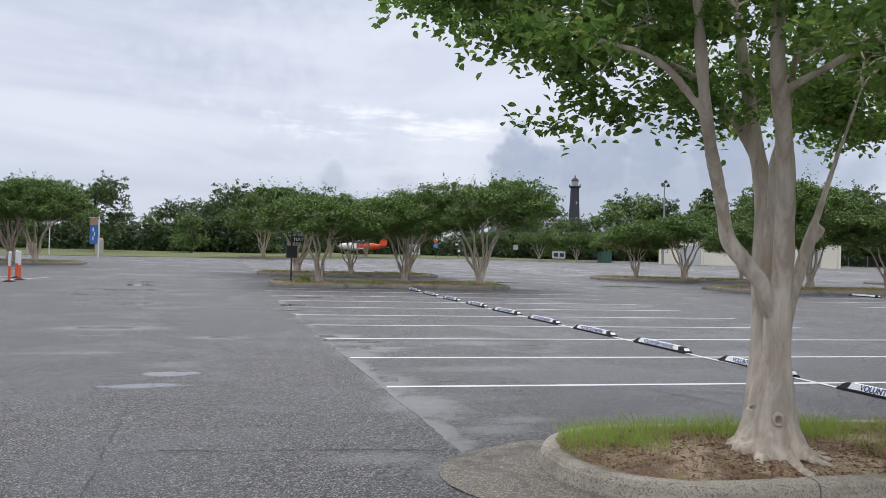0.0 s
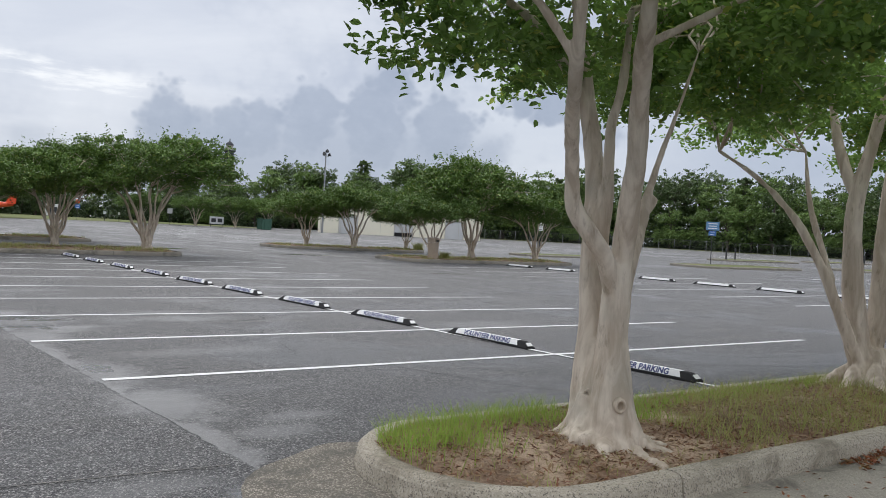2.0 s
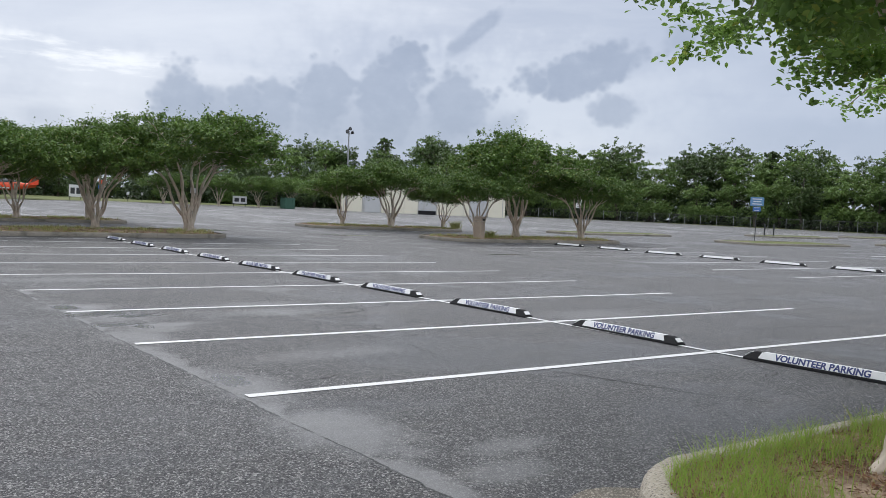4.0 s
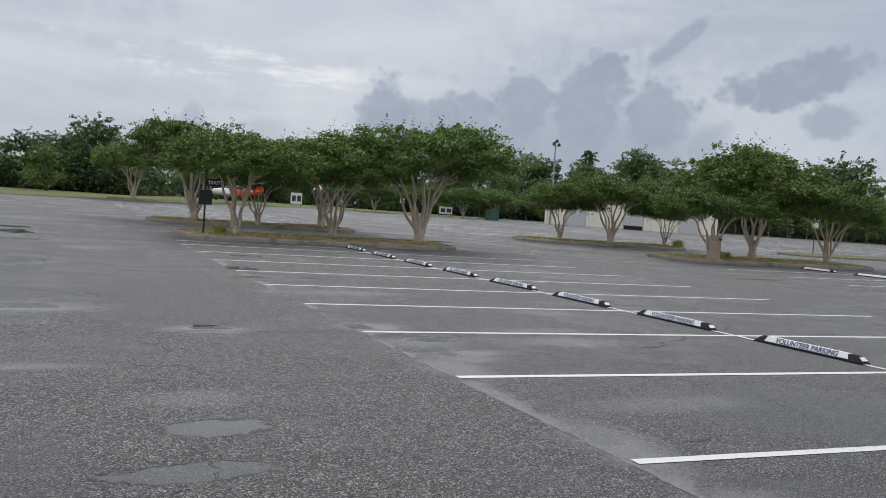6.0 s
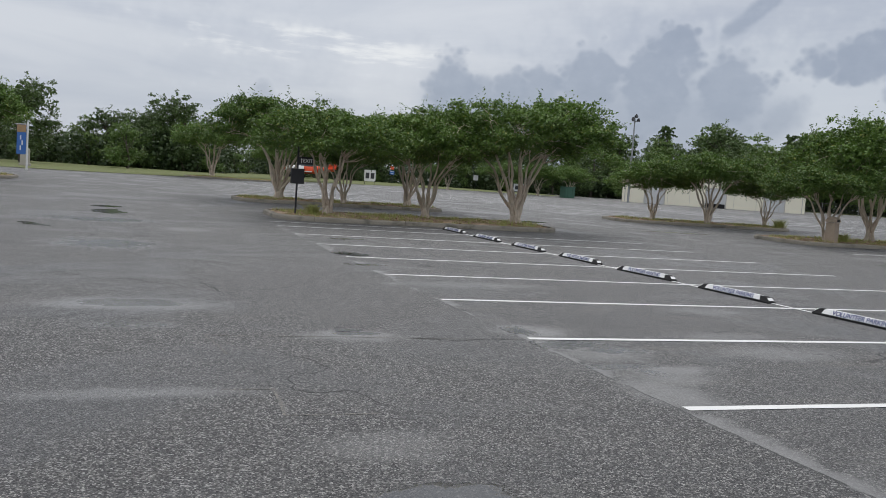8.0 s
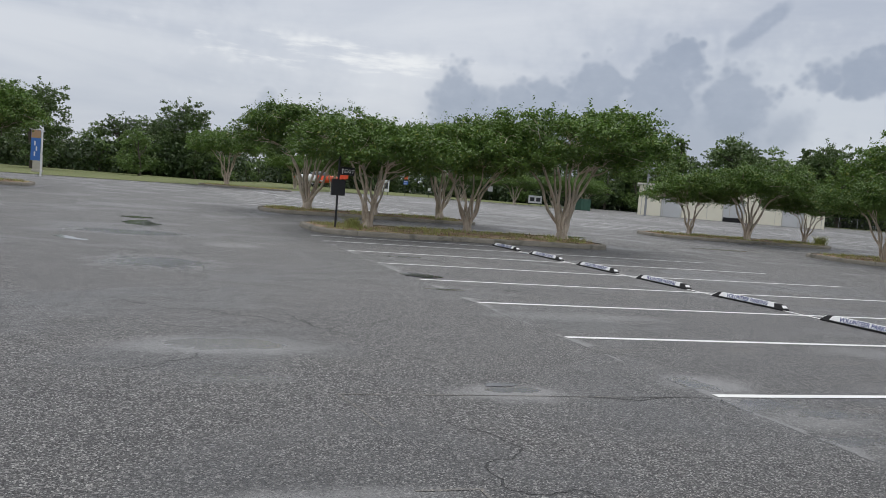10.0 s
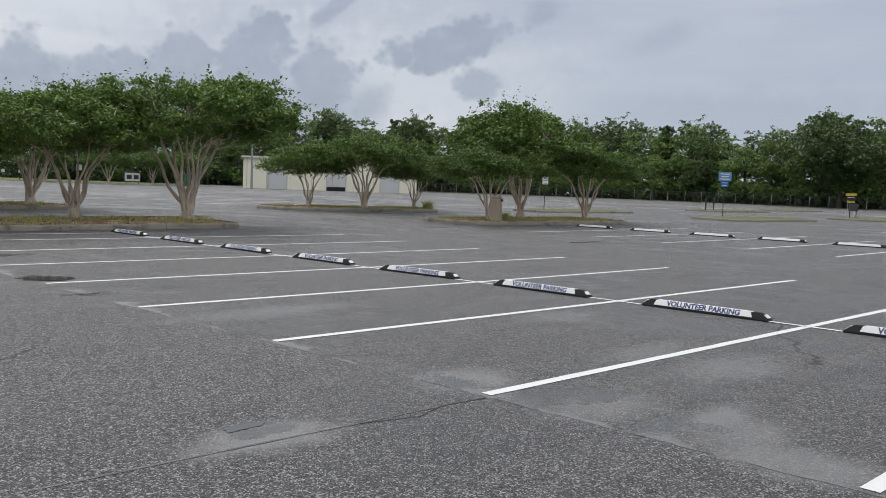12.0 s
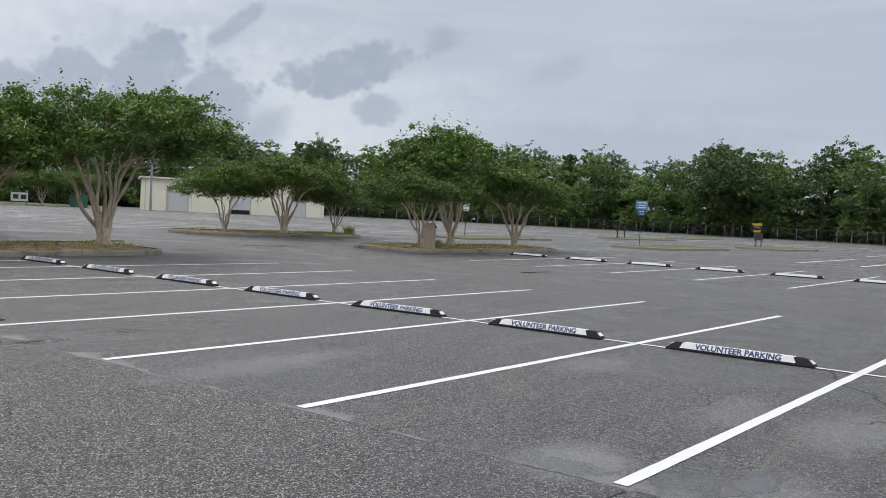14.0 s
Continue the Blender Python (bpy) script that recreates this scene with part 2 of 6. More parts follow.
    seam = m.math("MULTIPLY", seam, m.math("MULTIPLY", m.ramp(y, 33.5, 31.0), m.ramp(y, 5.4, 6.3)))
    off = m.math("ABSOLUTE", dx)
    crack = m.math("MULTIPLY", m.ramp(off, 0.012, 0.004, 0.0, 0.8), m.math("MULTIPLY", m.ramp(y, 33.5, 33.0), m.ramp(y, 5.8, 6.3)))
    far_crack = m.math("MULTIPLY", m.ramp(m.math("ABSOLUTE", m.math("ADD", edge, 1.40)), 0.012, 0.004, 0.0, 0.8), m.ramp(y, 9.4, 8.6))
    cross_crack = m.math("MULTIPLY", m.ramp(m.math("ABSOLUTE", m.math("SUBTRACT", m.math("ADD", y, m.math("MULTIPLY", x, 0.12)), m.math("ADD", 6.75, wave_x))), 0.014, 0.005, 0.0, 0.8), m.math("MULTIPLY", m.ramp(x, -1.6, -1.3), m.ramp(x, 1.5, 1.35)))
    crack = m.math("MAXIMUM", crack, m.math("MAXIMUM", far_crack, cross_crack))
    # thin wandering cracks
    wob = m.t.nodes.new("ShaderNodeVectorMath")
    wob.operation = "ADD"
    m.link(flat, wob.inputs[0])
    cn = m.t.nodes.new("ShaderNodeTexNoise")
    cn.inputs["Scale"].default_value = 0.9
    cn.inputs["Detail"].default_value = 4.0
    m.link(flat, cn.inputs["Vector"])
    m.link(m.scaled(cn.outputs["Color"], (1.6, 1.6, 0)), wob.inputs[1])
    cell = m.voronoi(0.16, wob.outputs[0], "DISTANCE_TO_EDGE")
    cut = m.math("MULTIPLY", m.ramp(cell, 0.0024, 0.0008), m.ramp(m.noise(0.5, 2.0, 0.5, flat), 0.50, 0.58))
    cut = m.math("MAXIMUM", cut, m.math("MULTIPLY", crack, m.ramp(m.noise(2.2, 3.0, 0.5, flat), 0.38, 0.5)))

    def spots(places, lo, hi, fray):
        """One mask for uneven round areas, given as centre, half widths and strength."""
        all_ = None
        for cx, cy, rx, ry, k in places:
            u = m.math("DIVIDE", m.math("SUBTRACT", x, cx), rx)
            w = m.math("DIVIDE", m.math("SUBTRACT", y, cy), ry)
            d = m.math("SQRT", m.math("ADD", m.math("MULTIPLY", u, u), m.math("MULTIPLY", w, w)))
            v = m.ramp(m.math("ADD", d, m.math("MULTIPLY", ragged, fray)), hi, lo, 0.0, k)
            all_ = v if all_ is None else m.math("MAXIMUM", all_, v)
        return all_

    # dried silt: smooth and pale, soft-edged
    silt = spots(((1.60, 8.55, 0.45, 0.75, 0.9), (1.62, 10.2, 0.35, 0.75, 0.85), (2.25, 13.75, 0.55, 0.2, 0.9), (1.72, 15.7, 0.5, 0.4, 0.9), (1.65, 13.0, 0.4, 0.6, 0.8), (1.9, 14.5, 0.6, 0.4, 0.6), (2.0, 13.5, 0.5, 0.35, 0.7), (4.15, 14.45, 0.9, 0.4, 0.6), (4.1, 15.4, 0.8, 0.3, 0.5),
                  (-0.41, 15.45, 0.55, 0.3, 0.9), (2.38, 7.7, 0.4, 0.16, 0.6), (2.0, 7.3, 0.4, 0.2, 0.6), (-2.55, 13.38, 0.9, 0.16, 0.7), (-2.6, 17.3, 1.0, 0.5, 0.9), (-1.3, 28.8, 0.7, 0.7, 0.6), (3.0, 11.2, 1.0, 0.3, 0.4),
                  (5.4, 17.3, 0.8, 0.35, 0.5), (8.9, 12.6, 1.2, 0.5, 0.45), (2.6, 19.6, 1.4, 0.4, 0.45), (-1.1, 12.0, 0.5, 0.3, 0.4), (0.7, 6.4, 0.5, 0.2, 0.5)), 0.35, 1.35, 0.8)
    silt = m.math("MAXIMUM", m.math("MULTIPLY", seam, 0.9), silt)
    # shallow water, flat and clear
    pool = spots(((-1.06, 11.12, 0.44, 0.24, 1.0), (-1.33, 10.2, 0.56, 0.2, 1.0), (-0.38, 15.55, 0.26, 0.11, 0.9), (1.62, 10.42, 0.16, 0.28, 0.6), (-2.55, 17.4, 0.6, 0.28, 0.55)), 0.80, 1.05, 0.7)
    wet = spots(((1.17, 6.0, 0.42, 0.3, 0.9), (1.58, 15.7, 0.24, 0.3, 0.85), (1.83, 14.97, 0.55, 0.3, 0.8), (2.15, 14.66, 0.42, 0.18, 0.8),
                 (1.75, 13.95, 0.42, 0.14, 0.75), (1.95, 13.70, 0.17, 0.26, 0.75), (1.47, 22.15, 0.4, 0.2, 1.0), (1.66, 24.3, 0.42, 0.3, 1.0),
                 (-3.0, 24.5, 1.1, 1.2, 0.8), (-3.4, 31.0, 1.5, 0.9, 0.8), (-2.6, 16.0, 0.5, 0.16, 0.6), (2.6, 28.0, 0.5, 0.3, 0.8)), 0.40, 1.20, 1.5)
    wet = m.math("MAXIMUM", wet, pool)
    damp = m.ramp(m.noise(0.30, 5.0, 0.6, flat, 0.8), 0.47, 0.64)
    base = m.mix(m.math("MULTIPLY", damp, 0.32), base, (0.034, 0.035, 0.039))
    base = m.mix(m.math("MULTIPLY", silt, 0.82), base, m.mix(wave, (0.15, 0.152, 0.155), (0.215, 0.214, 0.21)))
    base = m.mix(m.math("MULTIPLY", wet, 0.75), base, m.mix(stain, (0.045, 0.044, 0.042), (0.105, 0.104, 0.10)))
    base = m.mix(m.math("MULTIPLY", cut, 0.9), base, (0.014, 0.014, 0.014))
    m.set("Base Color", base)
    rough = m.math("SUBTRACT", m.ramp(stone, 0.3, 0.7, 0.52, 0.72), m.math("MULTIPLY", damp, 0.24))
    rough = m.math("SUBTRACT", rough, m.math("MULTIPLY", silt, 0.10))
    rough = m.math("MAXIMUM", m.math("SUBTRACT", rough, m.math("MULTIPLY", wet, 0.66)), 0.04)
    m.set("Roughness", rough).set("Specular IOR Level", 0.5)
    h = m.math("ADD", m.math("MULTIPLY", stone, 1.0), m.math("MULTIPLY", m.math("MULTIPLY", m.math("SUBTRACT", 1.0, gdist), coarse), 0.9))
    h = m.math("MULTIPLY", h, m.math("SUBTRACT", 1.0, m.math("MAXIMUM", m.math("MULTIPLY", silt, 0.75), m.math("MULTIPLY", wet, 0.99))))
    h = m.math("SUBTRACT", h, m.math("MULTIPLY", cut, 2.0))
    m.bump(h, 1.0, 0.009)
    return m.m


def line_paint():
    m = Mat("line_paint")
    worn = m.noise(38.0, 5.0, 0.7)
    patch = m.noise(1.1, 4.0, 0.6)
    k = m.math("ADD", worn, m.math("MULTIPLY", m.math("SUBTRACT", patch, 0.5), 0.35))
    m.set("Base Color", m.mix(m.ramp(k, 0.60, 0.72), m.mix(patch, (0.66, 0.66, 0.65), (0.82, 0.82, 0.81)), (0.26, 0.26, 0.255)))
    m.set("Roughness", 0.62)
    m.bump(worn, 0.3, 0.004)
    return m.m


def faded_paint(name, colour):
    m = Mat(name)
    worn = m.noise(9.0, 6.0, 0.75)
    m.set("Base Color", m.mix(m.ramp(worn, 0.45, 0.62), colour, (0.13, 0.13, 0.135))).set("Roughness", 0.7)
    m.bump(worn, 0.3, 0.004)
    return m.m


def concrete(name, a, b, pebble=0.5, stain=(0.05, 0.05, 0.04)):
    m = Mat(name)
    peb = m.voronoi(120.0, out="Color")
    s = m.t.nodes.new("ShaderNodeSeparateColor")
    m.link(peb, s.inputs[0])
    big = m.noise(2.2, 5.0, 0.6)
    c = m.mix(big, a, b)
    c = m.mix(m.math("MULTIPLY", m.ramp(s.outputs[0], 0.55, 0.95), pebble), c, (0.52, 0.47, 0.39))
    c = m.mix(m.math("MULTIPLY", m.ramp(s.outputs[1], 0.7, 0.95), pebble * 0.8), c, (0.10, 0.09, 0.075))
    c = m.mix(m.ramp(m.noise(1.4, 7.0, 0.7, dist=0.6), 0.48, 0.66, 0.0, 0.85), c, stain)
    m.set("Base Color", c).set("Roughness", 0.85)
    m.bump(m.math("ADD", s.outputs[0], m.noise(40.0)), 0.5, 0.005)
    return m.m


def bark_material():
    m = Mat("crepe_bark")
    v = m.scaled(m.local(), (9.0, 9.0, 1.6))
    n1 = m.noise(1.0, 5.0, 0.6, v, 0.6)
    n2 = m.noise(5.0, 4.0, 0.6, m.scaled(m.local(), (3.0, 3.0, 1.0)))
    c = m.mix(m.ramp(n1, 0.35, 0.68), (0.47, 0.385, 0.295), (0.72, 0.63, 0.52))
    c = m.mix(m.ramp(n2, 0.55, 0.75, 0.0, 0.7), c, (0.28, 0.215, 0.15))
    c = m.mix(m.ramp(m.noise(1.4, 3.0), 0.5, 0.8, 0.0, 0.5), c, (0.30, 0.30, 0.25))
    m.set("Base Color", c).set("Roughness", 0.72)
    m.bump(m.math("ADD", n1, m.math("MULTIPLY", n2, 0.4)), 0.45, 0.012)
    return m.m


def dark_bark_material():
    m = Mat("dark_bark")
    v = m.scaled(m.local(), (6.0, 6.0, 1.2))
    n1 = m.noise(1.5, 5.0, 0.65, v)
    m.set("Base Color", m.mix(n1, (0.05, 0.042, 0.035), (0.15, 0.125, 0.10))).set("Roughness", 0.9)
    m.bump(n1, 0.6, 0.03)
    return m.m


def leaf_material(name, dark, lite, odd=(0.2, 0.2, 0.03), oddness=0.04, thin=0.35):
    m = Mat(name)
    rnd = m.t.nodes.new("ShaderNodeNewGeometry").outputs["Random Per Island"]
    oi = m.t.nodes.new("ShaderNodeObjectInfo").outputs["Random"]
    k = m.math("ADD", m.math("MULTIPLY", rnd, 0.6), m.math("MULTIPLY", m.noise(0.9, 2.0), 0.55), True)
    c = m.mix(k, dark, lite)
    c = m.mix(m.math("MULTIPLY", oi, 0.35), c, tuple(0.75 * d for d in dark))
    c = m.mix(m.ramp(rnd, 1.0 - oddness, 1.0 - oddness * 0.6), c, odd)
    m.set("Base Color", c).set("Roughness", 0.5).set("Specular IOR Level", 0.35)
    tr = m.t.nodes.new("ShaderNodeBsdfTranslucent")
    m.link(m.mix(0.4, c, tuple(min(1, 1.6 * q) for q in lite)), tr.inputs[0])
    mx = m.t.nodes.new("ShaderNodeMixShader")
    mx.inputs[0].default_value = thin
    m.link(m.b.outputs[0], mx.inputs[1])
    m.link(tr.outputs[0], mx.inputs[2])
    m.link(mx.outputs[0], m.out.inputs[0])
    return m.m


def soil_material():
    m = Mat("island_soil")
    n = m.noise(2.4, 6.0, 0.65)
    f = m.noise(45.0, 4.0, 0.7)
    c = m.mix(m.ramp(n, 0.40, 0.62), (0.24, 0.150, 0.095), (0.56, 0.42, 0.30))
    c = m.mix(m.ramp(f, 0.5, 0.72, 0.0, 0.7), c, (0.12, 0.078, 0.05))
    c = m.mix(m.ramp(m.noise(18.0, 4.0), 0.56, 0.7, 0.0, 0.6), c, (0.24, 0.12, 0.055))
    m.set("Base Color", c).set("Roughness", 0.95)
    m.bump(m.math("ADD", f, n), 0.8, 0.03)
    return m.m


def grass_ground():
    m = Mat("mown_grass")
    n = m.noise(0.4, 6.0, 0.6)
    f = m.noise(25.0, 4.0, 0.7)
    c = m.mix(n, (0.085, 0.115, 0.03), (0.16, 0.17, 0.055))
    c = m.mix(m.ramp(f, 0.5, 0.75, 0.0, 0.6), c, (0.05, 0.075, 0.02))
    c = m.mix(m.ramp(m.noise(0.9, 5.0), 0.55, 0.72, 0.0, 0.6), c, (0.26, 0.225, 0.12))
    m.set("Base Color", c).set("Roughness", 0.95)
    m.bump(f, 0.8, 0.05)
    return m.m


def water_material():
    m = Mat("puddle_water")
    m.set("Base Color", m.mix(m.noise(3.0, 4.0), (0.05, 0.05, 0.052), (0.10, 0.099, 0.097)))
    m.set("Roughness", m.ramp(m.noise(2.0, 3.0), 0.4, 0.65, 0.03, 0.08)).set("IOR", 1.33)
    m.bump(m.noise(14.0, 2.0), 0.02, 0.01)
    return m.m


ASPHALT, PAINT = asphalt_material(), line_paint()
KERB = concrete("kerb_concrete", (0.33, 0.29, 0.225), (0.50, 0.45, 0.36), 0.95, (0.19, 0.165, 0.12))
APRON = concrete("gutter_concrete", (0.24, 0.222, 0.185), (0.42, 0.385, 0.325), 0.5, (0.10, 0.092, 0.078))
KERB_OLD = concrete("old_kerb_concrete", (0.17, 0.155, 0.125), (0.29, 0.265, 0.22), 0.4, (0.10, 0.095, 0.075))
SEAM = concrete("worn_seam", (0.105, 0.105, 0.104), (0.155, 0.152, 0.148), 0.4, (0.09, 0.09, 0.09))
GRAVEL = concrete("gravelly_patch", (0.105, 0.093, 0.074), (0.18, 0.16, 0.128), 0.75, (0.085, 0.08, 0.068))
BARK, DARK_BARK = bark_material(), dark_bark_material()
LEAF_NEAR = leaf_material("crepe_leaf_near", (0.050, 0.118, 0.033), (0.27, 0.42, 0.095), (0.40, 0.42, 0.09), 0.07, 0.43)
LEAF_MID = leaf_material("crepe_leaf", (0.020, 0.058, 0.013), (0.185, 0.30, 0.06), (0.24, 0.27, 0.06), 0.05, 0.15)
LEAF_FAR = leaf_material("wood_leaf", (0.052, 0.105, 0.032), (0.26, 0.38, 0.11), (0.16, 0.18, 0.05), 0.06, 0.2)
LEAF_OAK = leaf_material("oak_leaf", (0.042, 0.078, 0.030), (0.15, 0.22, 0.075), (0.10, 0.12, 0.045), 0.05, 0.15)
LEAF_YELLOW = leaf_material("yellowing_leaf", (0.16, 0.18, 0.03), (0.38, 0.34, 0.06), (0.30, 0.20, 0.04), 0.1, 0.35)
BLOSSOM = leaf_material("pink_blossom", (0.42, 0.24, 0.29), (0.62, 0.42, 0.47), (0.6, 0.4, 0.4), 0.05, 0.3)
# understorey leaves, the shade below the wood's crowns mixed into their dark green
LEAF_UNDER_SHADED = leaf_material("shaded_understorey_leaf", (0.022, 0.042, 0.017), (0.07, 0.11, 0.036), (0.08, 0.10, 0.04), 0.05, 0.1)
BLADE = leaf_material("grass_blade", (0.19, 0.28, 0.05), (0.38, 0.54, 0.10), (0.36, 0.28, 0.11), 0.16, 0.4)
BLADE_DRY = leaf_material("dry_grass_blade", (0.25, 0.29, 0.08), (0.48, 0.50, 0.18), (0.34, 0.25, 0.12), 0.2, 0.3)
LITTER = leaf_material("fallen_leaf", (0.16, 0.045, 0.02), (0.36, 0.13, 0.045), (0.30, 0.21, 0.10), 0.3, 0.1)
LITTER_DULL = leaf_material("dull_red_litter", (0.10, 0.042, 0.024), (0.30, 0.15, 0.08), (0.36, 0.27, 0.16), 0.2, 0.1)
STRAW = leaf_material("dry_litter", (0.16, 0.09, 0.045), (0.42, 0.28, 0.15), (0.24, 0.10, 0.05), 0.25, 0.1)
SOIL, GRASS, WATER = soil_material(), grass_ground(), water_material()
STOP_WHITE = plain("stop_white", (0.88, 0.88, 0.87), 0.45, 0, 0.06, 9.0)
RUBBER = plain("stop_black", (0.012, 0.012, 0.013), 0.8, 0, 0.2, 12.0, 0.2)
INK = plain("lettering_blue", (0.04, 0.055, 0.19), 0.5, 0, 0.15, 20.0)
BLACK = plain("black_paint", (0.018, 0.018, 0.02), 0.5, 0, 0.2, 5.0)
WHITE = plain("white_paint", (0.76, 0.76, 0.75), 0.5, 0, 0.06, 5.0)
CREAM = plain("cream_cladding", (0.90, 0.86, 0.70), 0.7, 0, 0.06, 0.5)
ROOF = plain("roof_trim", (0.60, 0.58, 0.52), 0.6, 0, 0.1, 1.0)
DOOR_GREY = plain("rolling_door_grey", (0.66, 0.67, 0.67), 0.45, 0.1, 0.06, 1.0)
ORANGE = plain("safety_orange", (0.78, 0.13, 0.045), 0.5, 0, 0.12, 5.0)
RED = plain("aircraft_orange_red", (0.72, 0.09, 0.03), 0.35, 0, 0.06, 2.0)
GALV = plain("galvanised_steel", (0.36, 0.37, 0.37), 0.45, 0.6, 0.12, 6.0)
STEEL_DARK = plain("dark_steel", (0.07, 0.072, 0.075), 0.5, 0.5, 0.15, 6.0)
BLUE = plain("sign_blue", (0.055, 0.17, 0.48), 0.45, 0, 0.1, 6.0)
BLUE_PALE = plain("faded_sign_blue", (0.14, 0.30, 0.52), 0.5, 0, 0.15, 6.0)
BANNER_TOP = plain("banner_photo_tan", (0.45, 0.30, 0.16), 0.7, 0, 0.3, 6.0)
STONE = plain("marker_stone", (0.46, 0.43, 0.38), 0.85, 0, 0.15, 3.0, 0.4)
TAN_BIN = plain("tan_bin", (0.42, 0.34, 0.26), 0.7, 0, 0.15, 6.0, 0.3)
GREEN_BIN = plain("green_bin", (0.05, 0.13, 0.09), 0.5, 0, 0.15, 3.0)
# black tower, its colour lifted to blue-grey to stand for distance haze
BRICK_HAZED = plain("lighthouse_hazed_black", (0.05, 0.054, 0.066), 0.7, 0, 0.15, 0.3)
CAST_IRON = plain("cast_iron", (0.05, 0.048, 0.045), 0.6, 0.5, 0.3, 9.0, 0.4)
AMBER = plain("sign_yellow", (0.6, 0.42, 0.06), 0.5, 0, 0.1, 6.0)
BLUE_LINE = faded_paint("faded_blue_paint", (0.10, 0.20, 0.42))


def glass_material():
    m = Mat("canopy_glass")
    m.set("Base Color", (0.05, 0.06, 0.07)).set("Roughness", 0.06).set("Specular IOR Level", 0.8)
    m.bump(m.noise(3.0), 0.02, 0.01)
    return m.m


GLASS = glass_material()

# ---- building helpers ----
def rise(x, y):
    """Height of the lot: level round the walk, then climbing gently to its edges."""
    d = min(math.hypot(x, y - 12.0), 170.0)
    u = (d - 16.0) / 4.0
    return 0.026 * math.log1p(math.exp(u)) if u < 30 else 0.026 * u


def fast_mesh(name, verts, quads, mats, smooth=False):
    """A mesh from an array of points and an array of four-cornered faces."""
    me = bpy.data.meshes.new(name)
    verts, quads = np.asarray(verts, dtype=np.float32), np.asarray(quads, dtype=np.int32)
    me.vertices.add(len(verts))
    me.vertices.foreach_set("co", verts.ravel())
    me.loops.add(quads.size)
    me.loops.foreach_set("vertex_index", quads.ravel())
    me.polygons.add(len(quads))
    me.polygons.foreach_set("loop_start", np.arange(0, quads.size, 4, dtype=np.int32))
    me.update(calc_edges=True)
    me.validate()
    for m in (mats if isinstance(mats, (list, tuple)) else [mats]):
        me.materials.append(m)
    if smooth:
        me.polygons.foreach_set("use_smooth", np.ones(len(me.polygons), dtype=bool))
    return me


def under(ob, parent):
    if parent is not None:
        ob.parent = parent
    return ob


def part(name, bm, material, parent=None, label="", smooth=False):
    """Links a bmesh as one mesh object under a thing or a part."""
    me = bpy.data.meshes.new(name)
    bm.to_mesh(me)
    bm.free()
    for m in (material if isinstance(material, (list, tuple)) else [material]):
        me.materials.append(m)
    if smooth:
        me.polygons.foreach_set("use_smooth", np.ones(len(me.polygons), dtype=bool))
    ob = under(new(name, me), parent)
    return tagged(ob, label)


def piece(name, me, parent=None, label="", at=None):
    ob = under(new(name, me), parent)
    if at is not None:
        ob.matrix_basis = at
    return tagged(ob, label)


def thing(name, x, y, turn=0.0, label="", category="", group="", kind="", z=None):
    ob = new(name)
    ob.empty_display_size = 0.2
    ob.matrix_basis = pose(x, y, rise(x, y) if z is None else z, 0, 0, turn)
    return tagged(ob, label, category, group, kind)


def box(cx, cy, cz, sx, sy, sz, bevel=0.0, bm=None, m=None):
    """A box by centre and size, its edges bevelled."""
    b = bmesh.new()
    bmesh.ops.create_cube(b, size=1.0, matrix=(m or Matrix()) @ Matrix.Translation((cx, cy, cz)) @ Matrix.Diagonal((sx, sy, sz, 1)))
    if bevel:
        bmesh.ops.bevel(b, geom=b.edges[:], offset=bevel, segments=2, affect="EDGES", profile=0.6)
    if bm is None:
        return b
    me = bpy.data.meshes.new("tmp")
    b.to_mesh(me)
    b.free()
    bm.from_mesh(me)
    bpy.data.meshes.remove(me)
    return bm


def lathe(profile, sides=16, bm=None, m=None):
    """A turned body from (radius, height) pairs."""
    bm = bm or bmesh.new()
    m = m or Matrix()
    rings = []
    for r, z in profile:
        rings.append([bm.verts.new(m @ Vector((r * math.cos(2 * math.pi * k / sides), r * math.sin(2 * math.pi * k / sides), z))) for k in range(sides)])
    for a, b in zip(rings, rings[1:]):
        for k in range(sides):
            bm.faces.new((a[k], a[(k + 1) % sides], b[(k + 1) % sides], b[k]))
    bm.faces.new(rings[0][::-1])
    bm.faces.new(rings[-1])
    return bm


def prism(outline, depth, bm=None, m=None):
    """An outline in x and z, given a thickness along y."""
    bm = bm or bmesh.new()
    m = m or Matrix()
    a = [bm.verts.new(m @ Vector((x, -depth / 2, z))) for x, z in outline]
    b = [bm.verts.new(m @ Vector((x, depth / 2, z))) for x, z in outline]
    bm.faces.new(a)
    bm.faces.new(b[::-1])
    for k in range(len(a)):
        j = (k + 1) % len(a)
        bm.faces.new((a[j], a[k], b[k], b[j]))
    return bm


